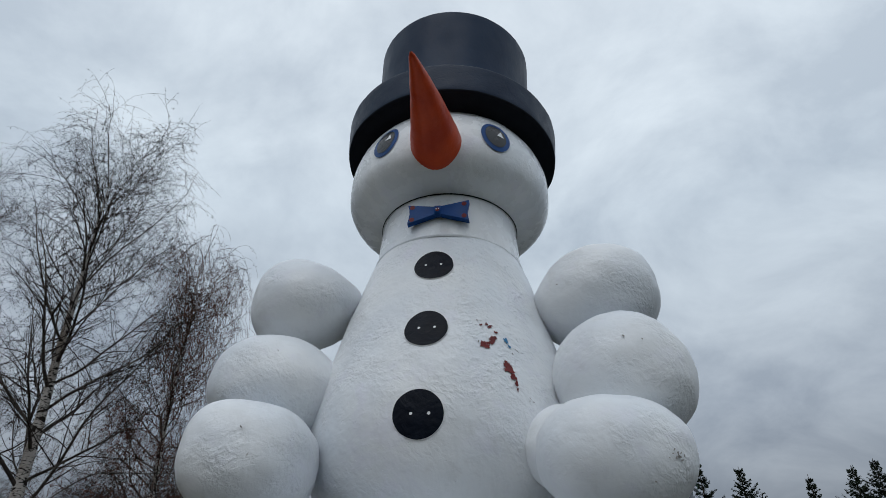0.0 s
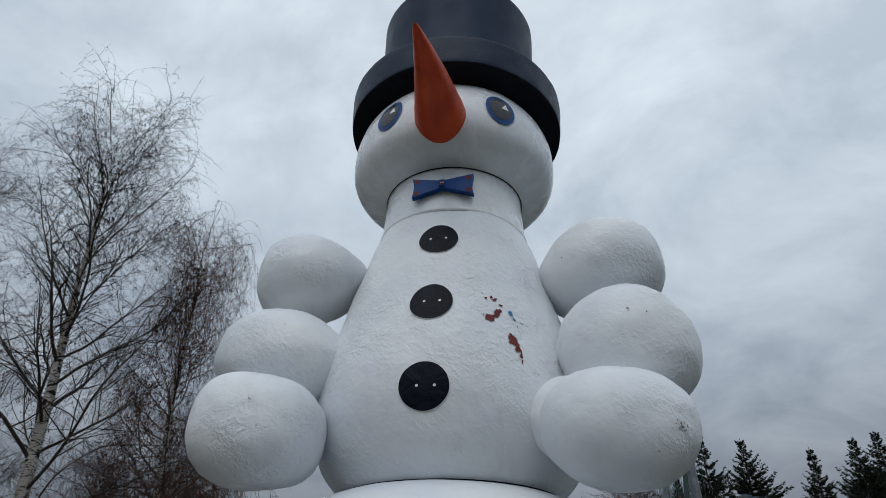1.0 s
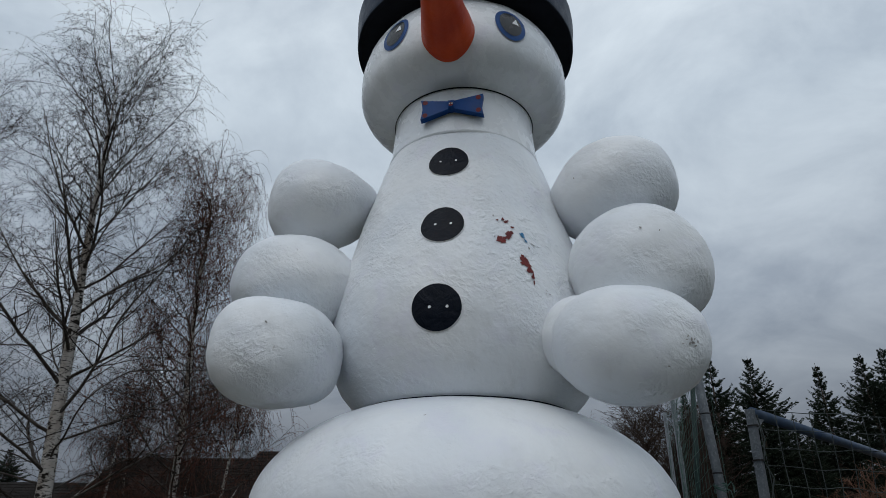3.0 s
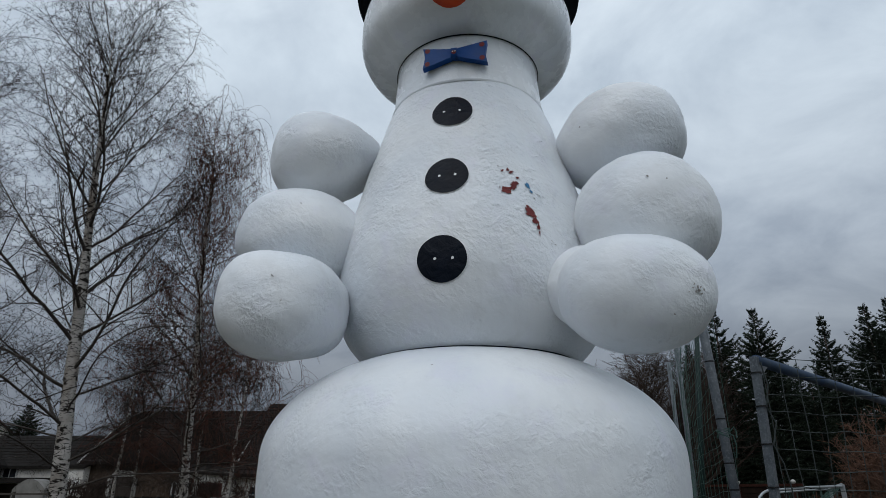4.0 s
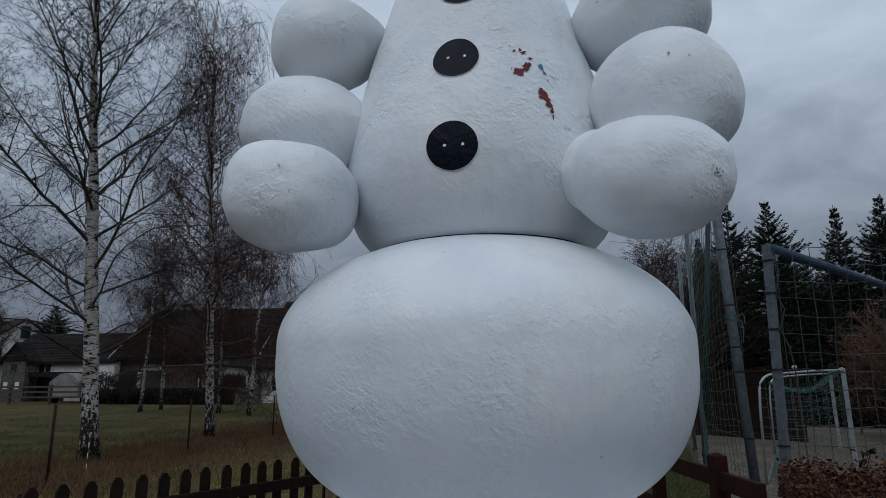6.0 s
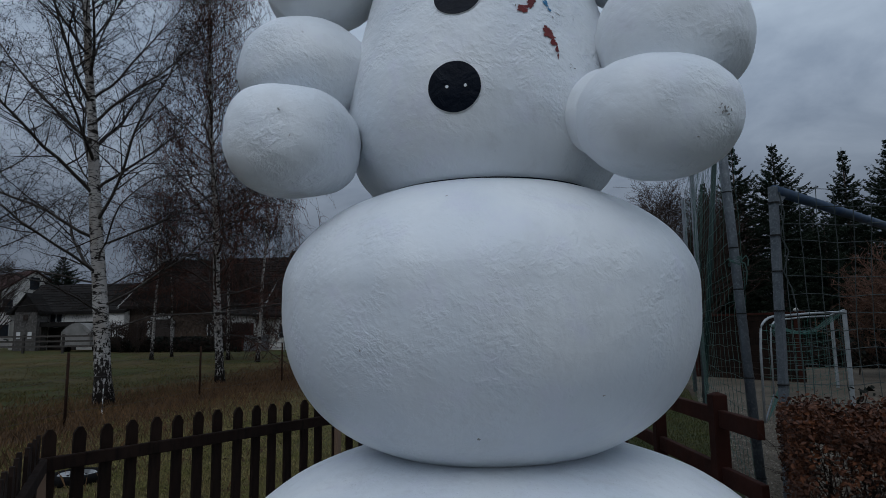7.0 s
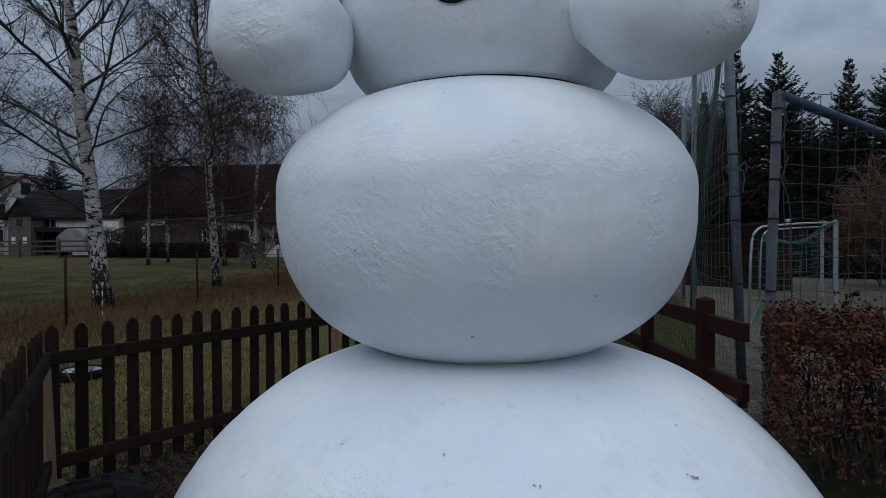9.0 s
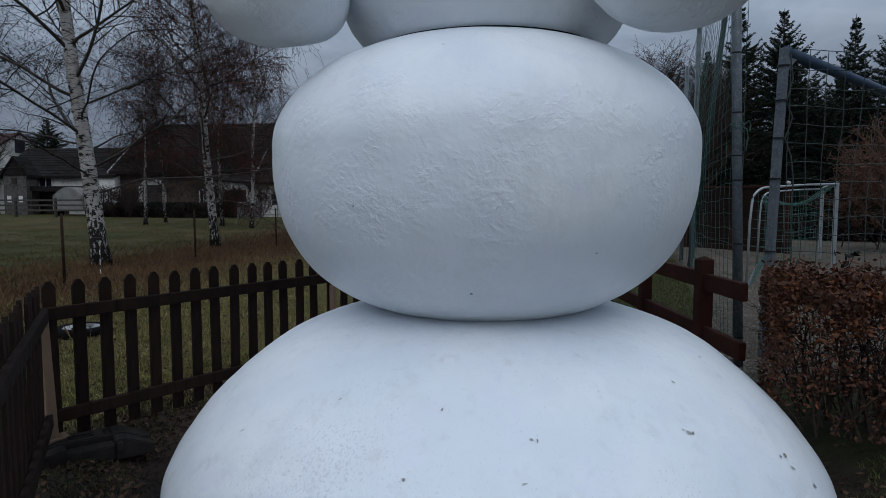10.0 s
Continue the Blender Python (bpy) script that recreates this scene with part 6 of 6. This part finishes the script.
trailer = thing("covered_trailer", -31.65, 43.1, ground_height(-31.65, 43.1), "pale arched trailer cover in front of the awning", "trailer")
v, f = [], []
arc = [(1.16 * u, 1.48 + 0.66 * (1 - abs(u) ** 1.8)) for u in np.linspace(1, -1, 12)]
for yy in (-0.5, 0.9):
    v.extend((x, yy, z) for x, z in arc)
    v.extend(((-1.16, yy, 0.40), (1.16, yy, 0.40)))
f = [tuple(range(14)), tuple(range(27, 13, -1))] + [(k, k + 14, (k + 1) % 14 + 14, (k + 1) % 14) for k in range(14)]
link_mesh("cover", v, f, m_canvas, trailer)
for sx in (-1.05, 1.05):
    v, f = [], []
    tube([Vector((sx, 0.2, 0.28)), Vector((sx * 1.16, 0.2, 0.28))], [0.32, 0.32], 14, v, f)
    link_mesh("wheel", v, f, m_rubber, trailer)

shed = thing("grey_shed", -37.25, 44.4, ground_height(-38, 44), "small grey plastered shed with steep slate gable roof", "shed", rz=90)
gable_wall(0.0, 1.2, -0.95, 0.95, 3.1, 4.3, m_greywall, shed)
prism_roof(0.75, -0.95, 0.95, 3.1, 4.3, 0.22, m_roof_grey, shed)
for ob in shed.children:
    if ob.name.startswith(("roof", "tiling")):
        ob.location.x = 0.6
bm = bmesh.new()
fa = [bm.verts.new((-0.06, y, z)) for y, z in ((-1.0, 3.02), (1.0, 3.02), (0.0, 4.28))]
fb = [bm.verts.new((-0.004, y, z)) for y, z in ((-1.0, 3.02), (1.0, 3.02), (0.0, 4.28))]
bm.faces.new(fa); bm.faces.new(fb[::-1])
for i in range(3):
    bm.faces.new((fa[i], fb[i], fb[(i + 1) % 3], fa[(i + 1) % 3]))
bmesh.ops.recalc_face_normals(bm, faces=bm.faces[:])
part("gable_cladding", bm, m_roof_grey, shed, "dark slate gable cladding")
part("hatch", box_bm(-0.05, -0.004, -0.20, 0.20, 2.35, 2.8), m_door, shed)
for wy in (-0.45, 0.5):
    part("low_window", box_bm(-0.04, -0.004, wy - 0.16, wy + 0.16, 0.95, 1.45), m_frame_w, shed)

house = thing("white_house", -50.5, 58.1, ground_height(-49, 60), "white gabled house with red tiled roof", "house", rz=-28)
gable_wall(-5.0, 5.0, -4.4, 4.4, 4.2, 7.4, m_limewash, house)
prism_roof(5.2, -4.4, 4.4, 4.2, 7.4, 0.4, m_roof_red, house)
for x in (-3.2, -1.0, 1.2, 3.4):
    house_window(house, x, 1.0, 0.9, 1.3, -4.4)
for z, ys in ((1.0, (-2.4, 0.0, 2.4)), (3.4, (-2.2, 0.0, 2.2)), (5.6, (0.0,))):
    for yy in ys:
        part("gable_window", box_bm(5.002, 5.05, yy - 0.42, yy + 0.42, z, z + 1.2), m_glass, house)

# low clutter along the farm edge
hed2 = thing("farm_hedge", -24.6, 42.6, ground_height(-24, 42), "low dark leafless hedge along the farm yard", "hedge")
rnd = random.Random(44)
hv2, hf2 = [], []
for i in range(2600):
    x, y = rnd.uniform(-5.0, 5.6), rnd.uniform(-0.5, 0.5)
    top = 1.05 + 0.25 * noise.noise(Vector((x * 0.8, 0, 0)))
    p = Vector((x, y, rnd.uniform(0, top * 0.7)))
    q = p + Vector((rnd.gauss(0, 0.25), rnd.gauss(0, 0.2), rnd.uniform(0.15, 0.45)))
    tube([p, q], [0.016, 0.008], 3, hv2, hf2, cap=False)
link_mesh("stem_tangle", hv2, hf2, m_twig, hed2)["kind"] = "stuff"
lv2, lf2 = [], []
leaf_cloud(5200, lambda r: Vector((r.uniform(-5, 5.6), r.gauss(0, 0.33), r.uniform(0.02, 1.1))), 0.20, rnd, lv2, lf2)
link_mesh("leaves", lv2, lf2, m_dark_leaf, hed2)["kind"] = "stuff"
for x, y, rz in ((13.0, 25.5, -28.0), (21.5, 22.0, -20.0)):
    tagged(copy_thing(hed2, pose(x, y, ground_height(x, y), 0, 0, rz)), "low dark scrub along the far edge of the sports ground")
for i, x in enumerate((-18.2, -17.3)):
    sh = thing("corrugated_sheet", x, 42.4, ground_height(x, 42.4), "stacked pale corrugated sheets at the yard edge", "sheet")
    cv, cf = [], []
    for k in range(41):
        z = 0.05 + 1.1 * k / 40
        for xx in (-0.48, 0.48):
            cv.append((xx, 0.05 * math.sin(k * 1.25), z))
            cv.append((xx, 0.05 * math.sin(k * 1.25) + 0.02, z))
    for k in range(40):
        a = 4 * k
        cf.extend(((a, a + 2, a + 6, a + 4), (a + 1, a + 5, a + 7, a + 3)))
    link_mesh("sheet", cv, cf, m_corrug, sh)
yard = thing("yard_fence", -40.0, 40.5, ground_height(-40, 40.5), "weathered grey plank fence in front of the sheds", "fence")
for k in range(9):
    part("post", box_bm(-12 + 3 * k - 0.07, -12 + 3 * k + 0.07, -0.07, 0.07, -0.2, 1.25), m_greyboard, yard)
for z in (0.35, 0.7, 1.05):
    part("plank", box_bm(-12, 12, -0.11, -0.07, z, z + 0.12), m_greyboard, yard)
gate = thing("yard_gate", -15.7, 42.4, ground_height(-10, 42), "pale tube gate beside the barn yard", "gate")
for x in (-1.2, 0.0, 1.2):
    pole_part("upright", [(x, 0, 0), (x, 0, 1.4)], 0.04, m_corrug, gate, "", 6)
for z in (0.3, 0.65, 1.0, 1.35):
    pole_part("bar", [(-1.2, 0, z), (1.2, 0, z)], 0.035, m_corrug, gate, "", 6)

# dark plank wall beyond the sports ground
bw = thing("plank_wall", 6.2, 21.2, ground_height(6.2, 21), "dark red-brown horizontal plank wall behind the goal", "wall", rz=-48)
for k in range(11):
    part("plank", box_bm(0.0, 3.3, -0.025 + 0.006 * (k % 2), 0.025, 0.02 + 0.175 * k, 0.02 + 0.175 * k + 0.168, 0.008), m_fence, bw)
for k in range(3):
    part("post", box_bm(-0.06 + 1.6 * k, 0.06 + 1.6 * k, -0.10, -0.027, 0.0, 2.02, 0.006), m_redwood, bw)
    v, f = [], []
    tube([Vector((1.6 * k, -0.06, z)) for z in (2.02, 2.06, 2.10, 2.13)], [0.04, 0.07, 0.065, 0.02], 10, v, f)
    link_mesh("post_cap", v, f, m_verge, bw, "pale rounded post cap", smooth=True)
part("cap_rail", box_bm(-0.1, 3.4, -0.06, 0.06, 1.95, 2.02, 0.006), m_redwood, bw)


# ---- grass, straw and litter ----
def blades(name, count, place, size, width, mat, label, seed, bend=0.5):
    rnd = random.Random(seed)
    v, f = [], []
    for _ in range(count):
        x, y = place(rnd)
        z = ground_height(x, y) - 0.005
        a = rnd.uniform(0, 6.283)
        h = size * rnd.uniform(0.5, 1.3)
        w = width * rnd.uniform(0.7, 1.3)
        cx, sx_ = math.cos(a), math.sin(a)
        lean = rnd.uniform(0.1, 1.0) * bend * h
        b = len(v)
        v.extend(((x - w * sx_, y + w * cx, z), (x + w * sx_, y - w * cx, z), (x + cx * lean * 0.4 + w * 0.6 * sx_, y + sx_ * lean * 0.4 - w * 0.6 * cx, z + h * 0.6), (x + cx * lean, y + sx_ * lean, z + h)))
        f.append((b, b + 1, b + 2)); f.append((b, b + 2, b + 3))
    ob = link_mesh(name, v, f, mat)
    return tagged(ob, label, "grass", kind="stuff")


def outside_figure(x, y):
    return math.hypot(x + 0.12, y - 4.53) > 2.35


def lawn_place(r):
    while True:
        y = 3.6 + 13.0 * r.random() ** 1.6
        x = r.uniform(-0.78 * y - 0.8, -0.25 * y)
        side = (x + 3.0) * 0.865 - (y - 3.64) * 0.502
        if side < -0.15 - 0.7 * r.random() ** 2 and x > -7.4 and (noise.noise(Vector((x * 0.9, y * 0.9, 2))) > -0.22 + 0.3 * r.random() or r.random() < 0.42):
            return x, y


def yard_place(r):
    while True:
        a, d = r.uniform(math.pi * 0.85, math.pi * 2.1), 2.35 + abs(r.gauss(0, 0.75))
        x, y = -0.12 + d * math.cos(a), 4.53 + d * math.sin(a)
        if (x < 2.0 or y < 3.4) and noise.noise(Vector((x * 1.6, y * 1.6, 7))) > -0.10:
            return x, y


def hedge_foot_place(r):
    while True:
        x, y = r.uniform(1.5, 4.6), r.uniform(2.0, 4.1)
        if math.hypot(x + 0.08, y - 4.53) > 2.2 and noise.noise(Vector((x * 2.1, y * 2.1, 4))) > -0.25:
            return x, y


def right_place(r):
    y = r.uniform(6.0, 17.0)
    return 1.9 + 0.23 * (y - 6.1) - abs(r.gauss(0, 1.3)) + 0.25, y


def belt_place(r):
    while True:
        y = r.uniform(5.0, 27.0)
        x = -8.1 + r.gauss(0, 1.7) + (0.06 * (y - 14) if y > 14 else 0)
        return x, y


def meadow_place(r):
    while True:
        y = 9.0 + 30.0 * r.random() ** 1.3
        x = r.uniform(-0.85 * y - 3, -8.6)
        if noise.noise(Vector((x * 0.7, y * 0.7, 6))) + 0.5 * noise.noise(Vector((x * 2.3, y * 2.3, 1))) > 0.5 * r.random() - 0.35:
            return x, y


blades("lawn_grass", 110000, lawn_place, 0.036, 0.0034, m_grass, "short uneven winter lawn behind the picket fence", 1, 0.9)
blades("yard_grass", 12000, yard_place, 0.026, 0.0026, m_turf, "sparse trodden grass on dark soil", 2, 1.2)
blades("hedge_foot_grass", 12000, hedge_foot_place, 0.035, 0.003, m_turf, "thin dark grass at the foot of the hedge", 6, 1.1)
blades("field_edge_grass", 26000, right_place, 0.045, 0.004, m_turf, "short green grass along the ball-stop net", 3, 0.9)
blades("dry_grass", 22000, belt_place, 0.17, 0.0045, m_straw, "pale dry grass along the wire fence", 4, 0.7)
blades("meadow_grass", 46000, meadow_place, 0.055, 0.007, m_meadow, "winter meadow grass", 5, 0.9)
rnd = random.Random(17)


def litter_place(r):
    while True:
        x, y = r.uniform(-9.5, 3.0), r.uniform(1.0, 15.0)
        if outside_figure(x, y) and (x < -3.2 or y < 4.5):
            return Vector((x, y, ground_height(x, y) + 0.012))


def yard_litter_place(r):
    """Bits of leaf and bark round the figure, thickest along the picket fence and under the hedge."""
    while True:
        a, d = r.uniform(math.pi * 0.8, math.pi * 2.05), 2.3 + abs(r.gauss(0, 0.55))
        x, y = -0.12 + d * math.cos(a), 4.53 + d * math.sin(a)
        if y < 4.0 or x < -1.6:
            return Vector((x, y, ground_height(x, y) + 0.012))


qv, qf = [], []
leaf_cloud(3200, litter_place, 0.05, rnd, qv, qf, 0.2)
leaf_cloud(2600, yard_litter_place, 0.042, rnd, qv, qf, 0.2)
tagged(link_mesh("fallen_leaves", qv, qf, m_dryleaf), "scattered brown fallen leaves and bits", "leaves", kind="stuff")


def crumb(c, s, rnd, verts, faces):
    """An uneven five-cornered crumb."""
    b = len(verts)
    for k in range(4):
        a = k * 1.571 + rnd.uniform(-0.5, 0.5)
        q = s * rnd.uniform(0.6, 1.2)
        verts.append((c.x + q * math.cos(a), c.y + q * math.sin(a), c.z - 0.2 * s))
    verts.append((c.x + rnd.uniform(-0.3, 0.3) * s, c.y + rnd.uniform(-0.3, 0.3) * s, c.z + s * rnd.uniform(0.4, 0.8)))
    faces.extend(((b, b + 1, b + 4), (b + 1, b + 2, b + 4), (b + 2, b + 3, b + 4), (b + 3, b, b + 4)))


rnd = random.Random(23)
cv, cf = [], []
for _ in range(22000):
    while True:
        a, d = rnd.uniform(math.pi * 0.8, math.pi * 2.15), 2.05 + abs(rnd.gauss(0, 0.85))
        x, y = -0.12 + d * math.cos(a), 4.53 + d * math.sin(a)
        if x < 2.2 or y < 3.6:
            break
    crumb(Vector((x, y, ground_height(x, y) + 0.002)), 0.016 * rnd.random() ** 2 + 0.005, rnd, cv, cf)
tagged(link_mesh("soil_crumbs", cv, cf, m_clod), "dark crumbly trodden soil round the snowman", "soil", kind="stuff")
cv, cf = [], []
for _ in range(26000):
    y = 5.6 + 9.0 * rnd.random() ** 2
    x = 2.2 + 0.235 * (y - 6.1) + 3.2 * rnd.random() ** 1.5
    crumb(Vector((x, y, ground_height(x, y) + 0.034)), 0.013 * rnd.random() ** 2 + 0.005, rnd, cv, cf)
tagged(link_mesh("gravel", cv, cf, m_stones), "loose pale gravel of the sports ground", "gravel", kind="stuff")
